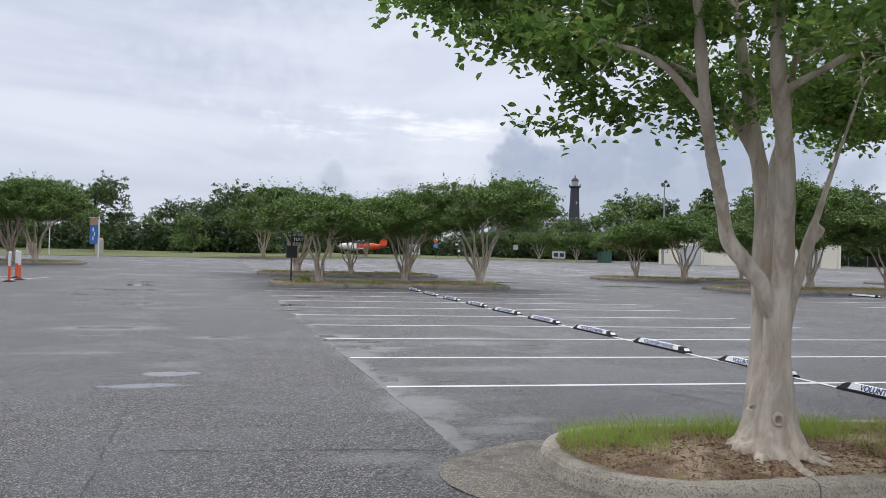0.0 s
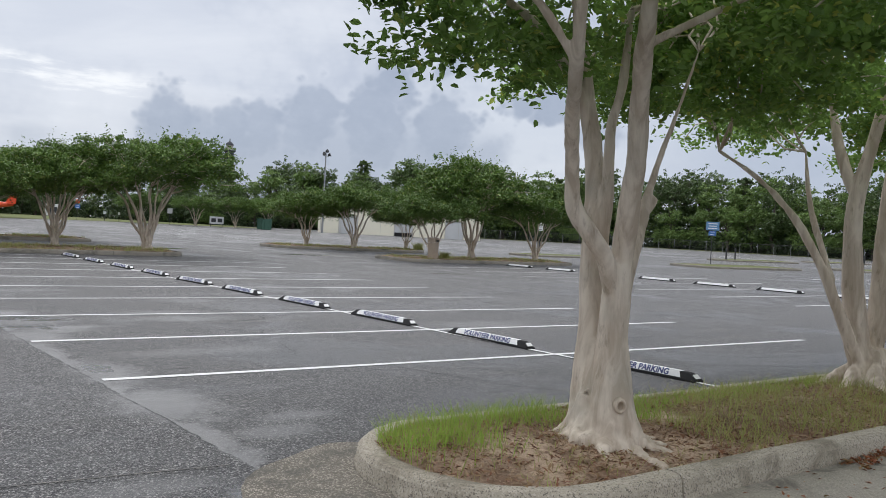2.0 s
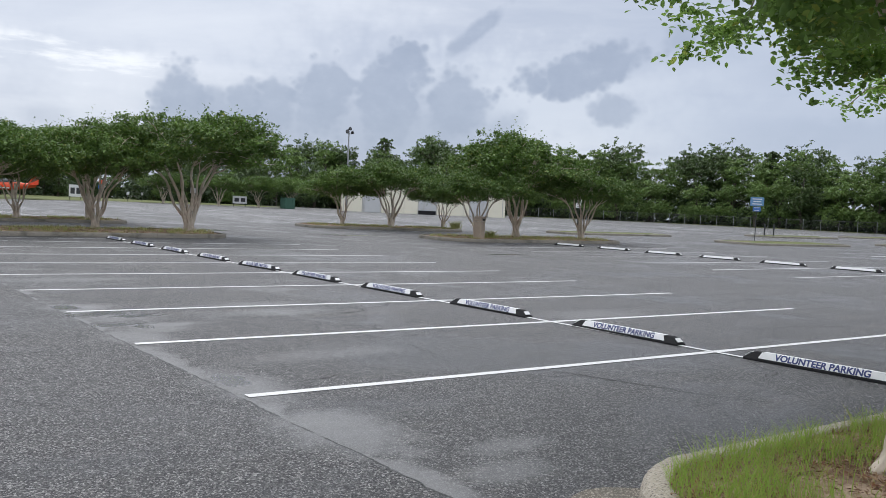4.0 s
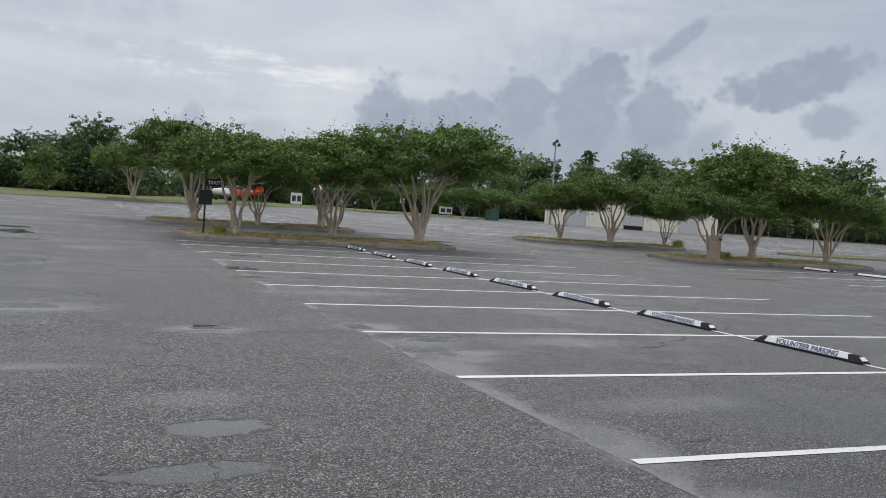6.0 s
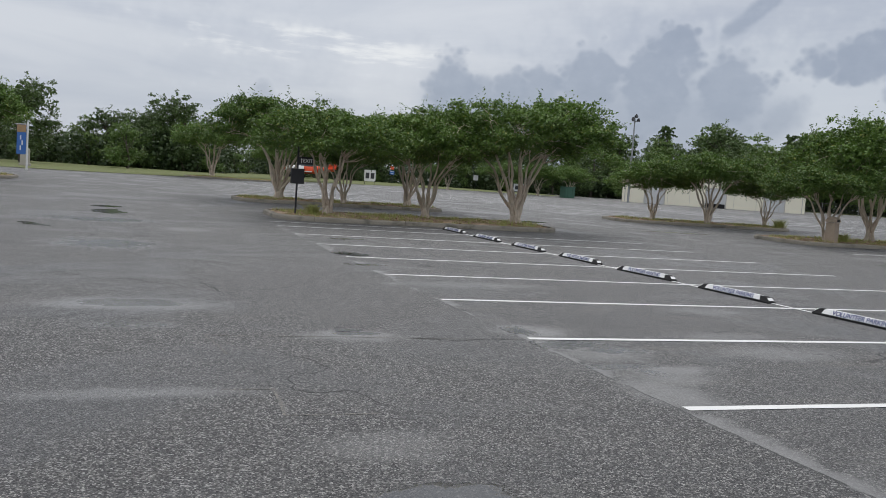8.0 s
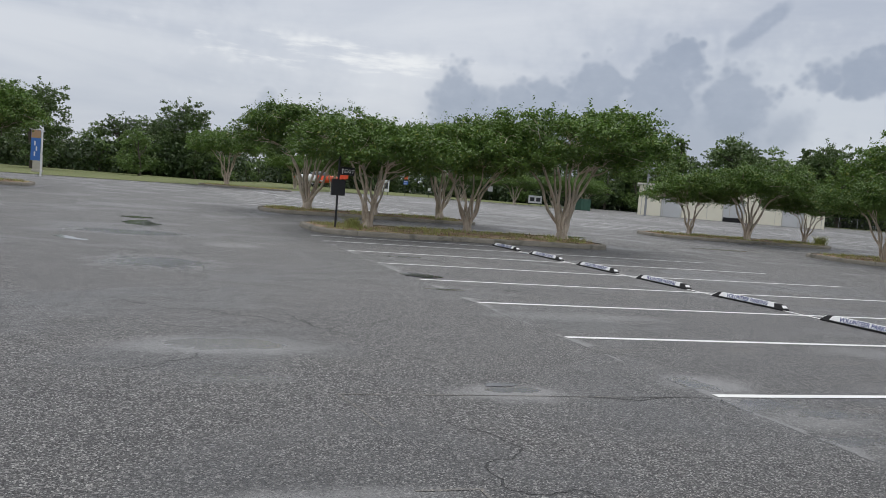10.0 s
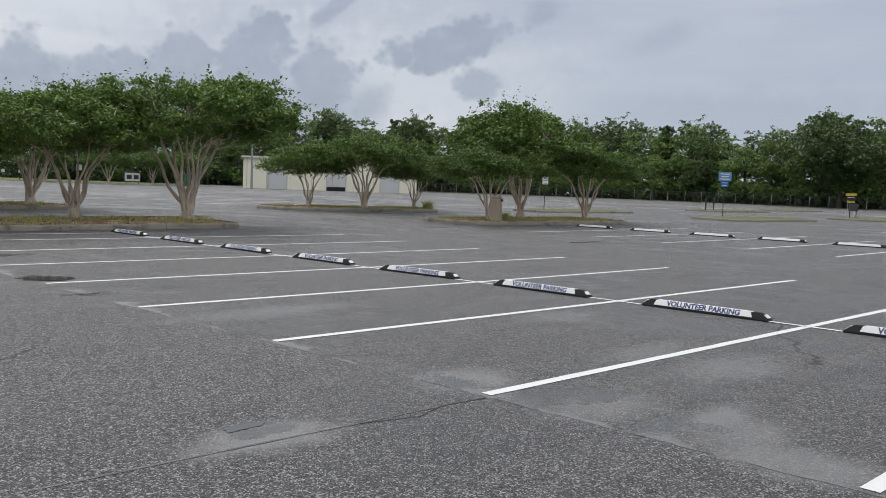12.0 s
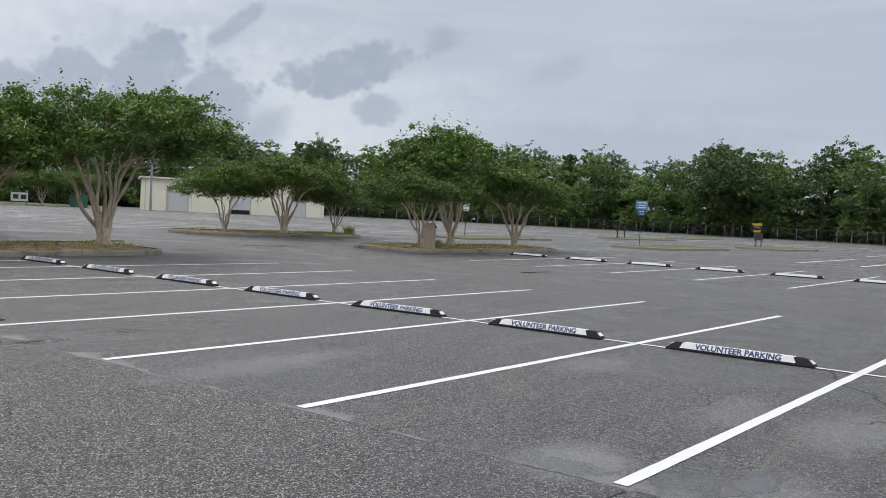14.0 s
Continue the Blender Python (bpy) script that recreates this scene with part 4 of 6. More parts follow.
def island(cx, cy, lx, ly, turn, rad, soil_mat, label, kerb_h=0.15, kerb_w=0.16, stone=3.05, seed=0, mound=0.05, fine=0.3, kerb_mat=None):
    """A planted island: kerb stones round a bed of soil."""
    rng = np.random.default_rng(seed)
    kerb_mat = kerb_mat or KERB_OLD
    ring = [Vector(p) for p in rounded(cx, cy, lx, ly, turn, rad)]
    n = len(ring)
    base = thing("traffic_island", cx, cy, 0, label, "traffic island", "kerbed islands", z=0.0)
    inv = Matrix.Translation((-cx, -cy, 0))
    norm = []
    for k in range(n):
        t = (ring[(k + 1) % n] - ring[k - 1]).normalized()
        norm.append(Vector((t.y, -t.x)))
    prof = [(0.0, -0.05), (0.0, 0.2 * kerb_h), (-0.012, 0.72 * kerb_h), (-0.035, 0.93 * kerb_h), (-0.06, kerb_h), (-kerb_w + 0.02, kerb_h), (-kerb_w, 0.93 * kerb_h), (-kerb_w, -0.05)]
    k = 0
    while k < n:
        e, L = k, 0.0
        while e < n and L < stone:
            L += (ring[(e + 1) % n] - ring[e % n]).length
            e += 1
        if n - e < 3:
            e = n
        bm = bmesh.new()
        rows = []
        tilt = rng.normal(0, 0.004)
        for q in range(k, e + 1):
            p, nn = ring[q % n], norm[q % n]
            t = Vector((-nn.y, nn.x))
            sh = 0.006 if q == k else (-0.006 if q == e else 0.0)
            row = []
            for d, h in prof:
                w = p + nn * d + t * sh + nn * rng.normal(0, 0.003)
                row.append(bm.verts.new(inv @ Vector((w.x, w.y, rise(w.x, w.y) + h + tilt + (rng.normal(0, 0.003) if h > 0 else 0)))))
            rows.append(row)
        for a, b in zip(rows, rows[1:]):
            for j in range(len(prof) - 1):
                bm.faces.new((a[j], b[j], b[j + 1], a[j + 1]))
        bm.faces.new(rows[0])
        bm.faces.new(rows[-1][::-1])
        bmesh.ops.recalc_face_normals(bm, faces=bm.faces[:])
        part("kerb_stone", bm, kerb_mat, base, smooth=False)
        k = e
    # soil: rings shrinking to the middle
    bm = bmesh.new()
    rings = []
    steps = max(4, int(min(lx, ly) / 2 / fine))
    for r in range(steps + 1):
        f = 1 - r / steps
        row = []
        for q in range(n):
            p = ring[q] - norm[q] * (kerb_w - 0.01)
            c2, s2 = math.cos(radians(turn)), math.sin(radians(turn))
            u = Vector((c2, s2))
            w = Vector((-s2, c2))
            d = p - Vector((cx, cy))
            du, dw = d.dot(u), d.dot(w)
            long_, short = (u, w) if lx > ly else (w, u)
            dl, ds = d.dot(long_), d.dot(short)
            keep = max(0.0, abs(lx - ly) / 2)
            dl2 = math.copysign(min(abs(dl), keep), dl) + (dl - math.copysign(min(abs(dl), keep), dl)) * f
            pt = Vector((cx, cy)) + long_ * dl2 + short * ds * f
            h = kerb_h - 0.035 + mound * (1 - f) + 0.03 * noise.noise(Vector((pt.x * 1.7, pt.y * 1.7, seed))) * (0.3 if r == 0 else 1)
            row.append(bm.verts.new(inv @ Vector((pt.x, pt.y, rise(pt.x, pt.y) + h))))
        rings.append(row)
    for a, b in zip(rings, rings[1:]):
        for j in range(n):
            bm.faces.new((a[j], a[(j + 1) % n], b[(j + 1) % n], b[j]))
    bmesh.ops.remove_doubles(bm, verts=bm.verts[:], dist=0.004)
    bmesh.ops.recalc_face_normals(bm, faces=bm.faces[:])
    part("soil", bm, soil_mat, base, smooth=True)
    return base


def inside(px, py, cx, cy, lx, ly, turn, margin=0.25):
    c, s = math.cos(radians(turn)), math.sin(radians(turn))
    u, w = (px - cx) * c + (py - cy) * s, -(px - cx) * s + (py - cy) * c
    hx, hy = lx / 2 - margin, ly / 2 - margin
    r = min(hx, hy) * 0.9
    qx, qy = max(abs(u) - (hx - r), 0), max(abs(w) - (hy - r), 0)
    return abs(u) < hx and abs(w) < hy and math.hypot(qx, qy) < r


def soil_top(x, y, cx, cy, lx, ly, turn, kerb_h=0.16, mound=0.06):
    """Height of an island's bed above the lot."""
    s = abs(-(x - cx) * math.sin(radians(turn)) + (y - cy) * math.cos(radians(turn)))
    return kerb_h - 0.035 + mound * (1 - min(1.0, s / (ly / 2 - 0.16)))


def turf(name, spots, height, width, mat, seed, label, lean=0.35, base_z=0.12):
    """Grass blades at the given spots, one bent blade of two faces each."""
    rng = np.random.default_rng(seed)
    p = np.array(spots)
    n = len(p)
    z = np.array([rise(a, b) + (soil_top(a, b, *base_z) - 0.02 if isinstance(base_z, tuple) else base_z) for a, b in p])
    h = height * rng.uniform(0.4, 1.25, n)
    a = rng.uniform(0, 6.283, n)
    tx, ty = np.cos(a), np.sin(a)
    b = rng.uniform(0, 6.283, n)
    lx, ly = np.cos(b) * lean * h * rng.uniform(0.2, 1.2, n), np.sin(b) * lean * h * rng.uniform(0.2, 1.2, n)
    w = width * rng.uniform(0.6, 1.3, n)
    v = np.zeros((n, 6, 3))
    for k, (f, g, ww) in enumerate(((0, 0, 1), (0, 0, -1), (0.55, 0.3, -0.8), (0.55, 0.3, 0.8), (1, 1, 0.12), (1, 1, -0.12))):
        v[:, k, 0] = p[:, 0] + lx * g + tx * w * ww / 2
        v[:, k, 1] = p[:, 1] + ly * g + ty * w * ww / 2
        v[:, k, 2] = z + h * f
    i = np.arange(n)[:, None] * 6
    q = np.concatenate((i + np.array((0, 1, 2, 3)), i + np.array((3, 2, 5, 4))))
    ob = new(name, fast_mesh(name, v.reshape(-1, 3), q, mat))
    return tagged(ob, label, "grass", kind="stuff")


def litter(name, spots, size, mat, seed, label, z=0.13, aspect=0.35, jitter=0.012):
    rng = np.random.default_rng(seed)
    c = np.array([(a, b, rise(a, b) + (soil_top(a, b, *z) + 0.004 if isinstance(z, tuple) else z) + abs(rng.normal(0, jitter))) for a, b in spots])
    ob = new(name, leaves(name, c, size, mat, rng, 0.28, aspect, 1.0))
    return tagged(ob, label, "fallen leaves", kind="stuff")


# near island beside the walk
NI = (7.35, 5.44, 11.0, 2.04, -2.6)
island(*NI, 0.96, SOIL, "planted island with pebbly concrete kerb and bare reddish soil", 0.16, 0.17, 3.3, 3, 0.06, 0.16, KERB)
rng = np.random.default_rng(11)


def scatter(n, test, x0, x1, y0, y1, gen):
    out = []
    tries = 0
    while len(out) < n and tries < n * 40:
        tries += 1
        x, y = gen.uniform(x0, x1), gen.uniform(y0, y1)
        if test(x, y):
            out.append((x, y))
    return out


def patchy(x, y, s, lo, seed):
    return noise.noise(Vector((x * s, y * s, seed))) > lo


in_ni = lambda x, y: inside(x, y, *NI, 0.14)
turf("grass", scatter(2500, lambda x, y: in_ni(x, y) and y > 6.02 + 0.10 * math.sin(7.0 * x) + 0.08 * math.sin(19.0 * x + 31.0 * y) + rng.normal(0, 0.10) - 0.28 * max(0, x - 3.2) * (x < 4.6) - (0.45 if x < 2.9 else 0) and patchy(x, y, 2.6, -0.12 + rng.normal(0, 0.2), 2), 1.6, 4.9, 4.2, 6.7, rng), 0.17, 0.0055, BLADE, 21,
     "fresh green grass tufts along a kerb", 0.75, NI)
turf("grass", scatter(7500, lambda x, y: in_ni(x, y) and x > 4.2 and patchy(x, y, 1.1, -0.20, 5) and math.hypot(x - 3.62, y - 5.46) > 0.5, 4.3, 11.7, 4.0, 6.7, rng), 0.15, 0.0055, BLADE_DRY, 22,
     "thin yellowing grass on island soil", 0.9, NI)
turf("grass", scatter(5200, lambda x, y: in_ni(x, y) and (y > 5.9 or x > 8.8) and patchy(x, y, 0.9, -0.2, 9), 4.8, 11.7, 4.0, 6.7, rng), 0.11, 0.0055, BLADE, 23,
     "green grass along the back of a kerbed island", 0.8, NI)
litter("leaf_litter", scatter(12000, lambda x, y: in_ni(x, y) and patchy(x, y, 1.2, -0.35, 4), 1.6, 11.6, 4.1, 6.6, rng), 0.06, STRAW, 24, "dry brown twigs and leaf litter on soil", NI, 0.22)
turf("grass", scatter(900, lambda x, y: in_ni(x, y) and patchy(x, y, 2.0, -0.1, 14), 1.7, 5.2, 4.3, 6.6, rng), 0.09, 0.005, BLADE_DRY, 29, "sparse dry grass blades on bare soil", 0.9, NI)
litter("leaf_litter", scatter(7000, lambda x, y: in_ni(x, y) and patchy(x, y, 1.7, -0.25, 12), 1.6, 11.6, 4.1, 6.6, rng), 0.045, LITTER_DULL, 28, "red-brown shed bark and leaf crumbs on soil", NI, 0.3)
litter("leaf_litter", scatter(1500, lambda x, y: abs(y - (4.46 - 0.047 * (x - 5.6))) < 0.13 + 0.12 * noise.noise(Vector((x * 2, y * 2, 0))) and ((5.2 < x < 6.6) or (7.3 < x < 10.6)) and rng.uniform() < 1.2 - abs(x - 5.9) * 0.1, 5.0, 10.8, 3.8, 4.8, rng),
       0.055, LITTER, 25, "rust-red fallen leaves gathered in a gutter", 0.01, 0.4, 0.02)
litter("leaf_litter", scatter(260, lambda x, y: inside(x, y, 6.6, 4.3, 12, 1.6, -3.2, 0.0) and not inside(x, y, *NI, -0.02), 1.5, 11.5, 3.0, 4.8, rng), 0.05, LITTER, 26, "scattered rust-red fallen leaves on concrete", 0.008, 0.4, 0.004)
# gutter, apron and seam round it
strip("gutter", (2.2, 4.42), (12.4, 3.95), 0.95, APRON, 0.004, "worn pale concrete gutter below a kerb", "gutter", kind="structure", ragged=0.22, seed=3)
blot("gravel_apron", 2.15, 5.55, 1.0, 1.25, GRAVEL, 8, 0.0075, 0, "gravelly worn patch round a kerb nose", "gravel patch", "structure", 0.30)
strip("gutter", (12.9, 4.6), (15.2, 4.35), 0.32, APRON, 0.05, "low broken concrete edging", "kerb", kind="structure", ragged=0.1, seed=5)

# islands of the first bay's end, and beyond
ISL = {
    "exit": (7.2, 36.6, 10.6, 4.4, 0.0, 1.2),
    "second": (7.2, 48.2, 10.4, 3.6, 0.0, 1.2),
    "bin": (28.9, 35.3, 11.4, 4.2, -5.0, 1.3),
    "middle": (28.2, 47.6, 10.6, 4.2, -12.0, 1.4),
    "end": (7.0, 95.0, 9.0, 4.0, 0.0, 1.2),
    "blossom": (27.2, 4.3, 11.2, 2.6, 0.0, 1.2),
    "left": (-14.6, 59.8, 12.0, 5.0, 0.0, 1.4),
}
for k, (nm, (cx, cy, lx, ly, tn, rd)) in enumerate(ISL.items()):
    island(cx, cy, lx, ly, tn, rd, SOIL, "planted island with weathered kerb and patchy dry grass", 0.16, 0.17, 3.05, 30 + k, 0.06, 0.5)
    g = np.random.default_rng(60 + k)
    t = (lambda a, b, c=(cx, cy, lx, ly, tn): inside(a, b, *c, 0.2))
    turf("grass", scatter(2200, lambda a, b: t(a, b) and patchy(a, b, 0.8, -0.1, k), cx - lx / 2, cx + lx / 2, cy - ly / 2 - 1, cy + ly / 2 + 1, g), 0.13, 0.022, BLADE_DRY, 70 + k, "patchy dry grass on a kerbed island", 0.35, (cx, cy, lx, ly, tn))
    litter("leaf_litter", scatter(700, t, cx - lx / 2, cx + lx / 2, cy - ly / 2 - 1, cy + ly / 2 + 1, g), 0.10, STRAW, 80 + k, "brown leaf litter on island soil", (cx, cy, lx, ly, tn), 0.3)
GRASSY = ((47.2, 45.0, 11.0, 3.4, -6.0), (51.5, 33.6, 10.0, 4.4, -8.0), (73.5, 45.2, 11.0, 3.6, -6.0), (66.8, 30.6, 8.5, 4.2, -8.0), (92.0, 46.0, 10.0, 3.4, -6.0), (88.0, 22.0, 12.0, 4.0, -6.0))
for k, (cx, cy, lx, ly, tn) in enumerate(GRASSY):
    island(cx, cy, lx, ly, tn, 1.3, GRASS, "low grassy island with pale kerb", 0.15, 0.17, 3.05, 50 + k, 0.08, 0.6)

# grass verge beyond the lot
def verge(name, outline, label, lift=0.03):
    bm = bmesh.new()
    vs = [bm.verts.new((x, y, rise(x, y) + lift)) for x, y in outline]
    bm.faces.new(vs)
    bmesh.ops.triangulate(bm, faces=bm.faces[:])
    for _ in range(4):
        es = [e for e in bm.edges if e.calc_length() > 9]
        if es:
            bmesh.ops.subdivide_edges(bm, edges=es, cuts=1)
            bmesh.ops.triangulate(bm, faces=bm.faces[:])
    for v in bm.verts:
        v.co.z = rise(v.co.x, v.co.y) + lift
    return tagged(part(name, bm, GRASS), label, "grass", kind="structure")


verge("lawn", [(-120, 82), (-18, 84), (-6, 88), (14, 100), (18, 108), (34, 122), (64, 124), (64, 200), (-120, 200)], "mown grass verge in front of the woods")
verge("lawn", [(97, 128), (128, 110), (136, 60), (134, 40), (122, 16), (100, 6), (70, -14), (70, -60), (220, -60), (220, 200), (97, 200)], "rough grass below a wood edge")
strip("lot_edge_kerb", (-60, 83.0), (-18, 83.8), 0.2, KERB, 0.12, "pale concrete kerb along a lawn", "kerb", kind="structure")
strip("lot_edge_kerb", (-18, 83.8), (-6, 87.8), 0.2, KERB, 0.12, "pale concrete kerb along a lawn", "kerb", kind="structure")

# ---- crepe myrtles ----
def from_side(u, z, d, right, ahead):
    return (u * right[0] + d * ahead[0], u * right[1] + d * ahead[1], z)


def stem(points, r0, r1, smooth=3):
    """A smooth stem through the given points."""
    p = np.array(points, float)
    t = np.arange(len(p))
    tt = np.linspace(0, len(p) - 1, (len(p) - 1) * smooth + 1)
    q = np.stack([np.interp(tt, t, p[:, k]) for k in range(3)], 1)
    for _ in range(2):
        q[1:-1] = 0.5 * q[1:-1] + 0.25 * (q[:-2] + q[2:])
    radii = np.linspace(r0, r1, len(q))
    radii[:3] *= (0.35, 0.7, 0.92)
    return [tuple(x) for x in q], list(radii)


A1 = (3.62, 5.46)
near_stems = [
    limb([(0.02, 0.15, -0.12), (0.03, 0.16, 0.08), (0.06, 0.20, 0.35), (0.08, 0.22, 0.85), (0.09, 0.25, 1.25), (0.09, 0.25, 1.6), (0.11, 0.30, 1.9), (0.12, 0.36, 2.22), (0.08, 0.40, 2.5), (0.0, 0.45, 3.1), (-0.05, 0.5, 3.6)],
         [0.22, 0.185, 0.145, 0.108, 0.102, 0.098, 0.072, 0.068, 0.062, 0.050, 0.038]),
    limb([(-0.02, -0.10, -0.12), (-0.02, -0.10, 0.08), (-0.02, -0.08, 0.35), (0.0, -0.03, 0.75), (0.0, -0.05, 1.1), (0.0, -0.07, 1.3)], [0.25, 0.205, 0.155, 0.112, 0.108, 0.08]),
    limb([(0.02, 0.03, -0.12), (0.03, 0.05, 0.2), (0.04, 0.09, 0.5), (0.04, 0.10, 0.74)], [0.26, 0.19, 0.13, 0.05]),
    limb([(0.09, 0.22, 1.42), (0.10, 0.17, 1.75), (0.08, 0.16, 2.0), (0.09, 0.16, 2.32), (0.16, 0.14, 2.6), (0.3, 0.2, 3.2)], [0.070, 0.052, 0.044, 0.042, 0.038, 0.026]),
    limb([(0.0, -0.04, 1.02), (-0.14, -0.06, 1.30), (-0.28, -0.03, 1.49), (-0.40, 0.03, 1.66), (-0.47, 0.01, 1.86), (-0.58, -0.07, 2.1), (-0.71, -0.18, 2.3), (-0.86, -0.33, 2.55), (-0.94, -0.41, 2.75), (-1.1, -0.55, 3.3), (-1.2, -0.6, 3.7)],
         [0.080, 0.068, 0.066, 0.064, 0.052, 0.052, 0.051, 0.048, 0.046, 0.038, 0.028]),
    limb([(0.03, -0.03, 1.06), (0.01, -0.08, 1.42), (-0.05, -0.16, 1.73), (-0.10, -0.23, 2.0), (-0.17, -0.29, 2.42), (-0.30, -0.40, 2.71), (-0.40, -0.50, 2.9), (-0.5, -0.6, 3.5)], [0.090, 0.082, 0.076, 0.072, 0.068, 0.062, 0.056, 0.042]),
    limb([(0.05, -0.07, 1.0), (0.13, -0.06, 1.31), (0.27, -0.02, 1.62), (0.31, -0.01, 1.74), (0.38, -0.02, 1.94), (0.43, -0.06, 2.17), (0.45, -0.12, 2.35), (0.6, -0.2, 2.9)], [0.052, 0.046, 0.050, 0.040, 0.024, 0.022, 0.020, 0.014]),
    limb([(0.10, 0.37, 2.35), (-0.15, 0.45, 2.75), (-0.5, 0.5, 3.05), (-1.0, 0.55, 3.2)], [0.052, 0.044, 0.034, 0.018]),
    limb([(-0.86, -0.33, 2.55), (-1.2, -0.2, 2.95), (-1.7, 0.05, 3.15), (-2.2, 0.15, 3.4)], [0.034, 0.026, 0.02, 0.012]),
    limb([(-0.30, -0.42, 2.75), (0.1, -0.85, 3.05), (0.5, -1.4, 3.35)], [0.034, 0.026, 0.014]),
    limb([(0.33, 0.0, 1.70), (0.40, -0.02, 1.80)], [0.048, 0.040]),
]
roots = np.random.default_rng(17)
for k in range(22):
    a, far = k * 0.2856 + roots.uniform(-0.12, 0.12), roots.uniform(0.30, 0.52)
    if math.cos(a + 0.95) > 0.3:
        far += 0.16
    b = a + roots.uniform(-0.35, 0.45)
    near_stems.append(limb([(0.10 * math.cos(a), 0.02 + 0.12 * math.sin(a), roots.uniform(0.18, 0.36)), (0.19 * math.cos(a), 0.02 + 0.21 * math.sin(a), roots.uniform(0.09, 0.16)), (0.29 * math.cos(b), 0.02 + 0.31 * math.sin(b), roots.uniform(0.02, 0.06)),
                            (far * math.cos(b), far * math.sin(b), roots.uniform(-0.03, 0.0)), ((far + 0.1) * math.cos(b + 0.2), (far + 0.1) * math.sin(b + 0.2), -0.06)], [roots.uniform(0.05, 0.08), roots.uniform(0.05, 0.075), roots.uniform(0.035, 0.06), 0.03, 0.015]))


def near_clear(p):
    """The crown stays open on the side of the stalls, below the upper limbs."""
    return 0.562 * (p[0] - 0.28) - 0.827 * (p[1] - 0.2) > -1.35 - 1.9 * max(0.0, p[2] - 2.9)


ms = crepe_meshes(101, 4.9, 3.15, 2.42, 5, 800, 84, 0.073, LEAF_NEAR, explicit=near_stems, spread=0.20, flare=0.7, lean=(0.35, -0.05), shoots=30, clear=near_clear, oval=True, width=0.30)
near_tree = tree_thing("crepe_myrtle", ms, *A1, 0.13, 0, 1.0, "large crepe myrtle, smooth pale trunk with a flared knotted base", "trees on the near island")


def knot_ring(parent, x, y, z, turn, r=0.06):
    """The healed scar of a lost limb: a lipped hollow."""
    bm = bmesh.new()
    m = pose(x, y, z, 90, 0, turn)
    prof = [(r * 1.25, -0.05), (r * 1.25, 0.0), (r * 1.05, 0.028), (r * 0.8, 0.03), (r * 0.62, 0.012), (r * 0.55, -0.03)]
    sides = 14
    rings = [[bm.verts.new(m @ Vector((q * math.cos(2 * math.pi * k / sides), 1.25 * q * math.sin(2 * math.pi * k / sides), h))) for k in range(sides)] for q, h in prof]
    for a, b in zip(rings, rings[1:]):
        for k in range(sides):
            bm.faces.new((a[k], a[(k + 1) % sides], b[(k + 1) % sides], b[k]))
    bm.faces.new(rings[-1])
    part("knot", bm, BARK, parent, "lipped knot hole", True)


knot_ring(near_tree, -0.108, -0.222, 0.33, -32, 0.036)
knot_ring(near_tree, -0.115, 0.06, 0.36, -80, 0.026)

# second tree: several stems from one root
T3R, T3A = (0.562, -0.827), (0.827, 0.562)
def S(u, z, d=0.0):
    return from_side(u, z, d, T3R, T3A)


second = [
    ([(0, 0, -0.1), (0, 0, 0.06), (0, 0, 0.25), (0, 0, 0.45)], [0.40, 0.31, 0.20, 0.10]),
    stem([S(-0.12, 0.1), S(-0.2, 0.5), S(-0.28, 1.1), S(-0.32, 1.9), S(-0.27, 2.2), S(-0.12, 2.9), S(0.0, 3.5)], 0.117, 0.055),
    stem([S(-0.3, 2.05), S(-0.45, 2.5, 0.1), S(-0.55, 3.0, 0.2), S(-0.6, 3.6, 0.3)], 0.062, 0.034),
    stem([S(0.0, 0.15, 0.1), S(0.03, 0.8, 0.2), S(0.04, 1.6, 0.3), S(0.08, 2.3, 0.3), S(0.16, 3.2, 0.35)], 0.089, 0.048),
    stem([S(0.0, 0.3, 0.3), S(0.12, 1.2, 0.5), S(0.18, 2.1, 0.6), S(0.5, 3.0, 0.8)], 0.069, 0.034),
    stem([S(0.1, 0.1), S(0.3, 0.5), S(0.38, 0.78), S(0.62, 1.3), S(0.80, 1.9), S(1.05, 2.5), S(1.35, 3.1)], 0.096, 0.048),
    stem([S(0.85, 2.0), S(1.3, 2.4, 0.1), S(1.75, 2.75, 0.15)], 0.052, 0.028),
    stem([S(-0.1, 0.1, -0.1), S(-0.38, 0.7, -0.2), S(-0.62, 1.3, -0.2), S(-0.9, 1.8, -0.2), S(-1.3, 2.25, -0.1), S(-1.75, 2.55)], 0.058, 0.024),
    stem([S(-0.5, 1.15, -0.2), S(-0.75, 1.9, 0.1), S(-0.8, 2.6, 0.3)], 0.041, 0.021),
]
for k in range(8):
    a = k * 0.785 + 0.4
    second.append(stem([(0.16 * math.cos(a), 0.16 * math.sin(a), 0.30), (0.30 * math.cos(a), 0.30 * math.sin(a), 0.12), (0.52 * math.cos(a + 0.2), 0.52 * math.sin(a + 0.2), 0.0), (0.7 * math.cos(a + 0.3), 0.7 * math.sin(a + 0.3), -0.06)], 0.09, 0.04))
ms = crepe_meshes(102, 5.0, 3.3, 2.46, 5, 680, 78, 0.076, LEAF_NEAR, explicit=[second[0]] + [(p, list(np.array(q) * np.linspace(1.4, 0.85, len(q)))) for p, q in second[1:9]] + second[9:], spread=0.21, flare=0.5, shoots=26, oval=True, width=0.30)
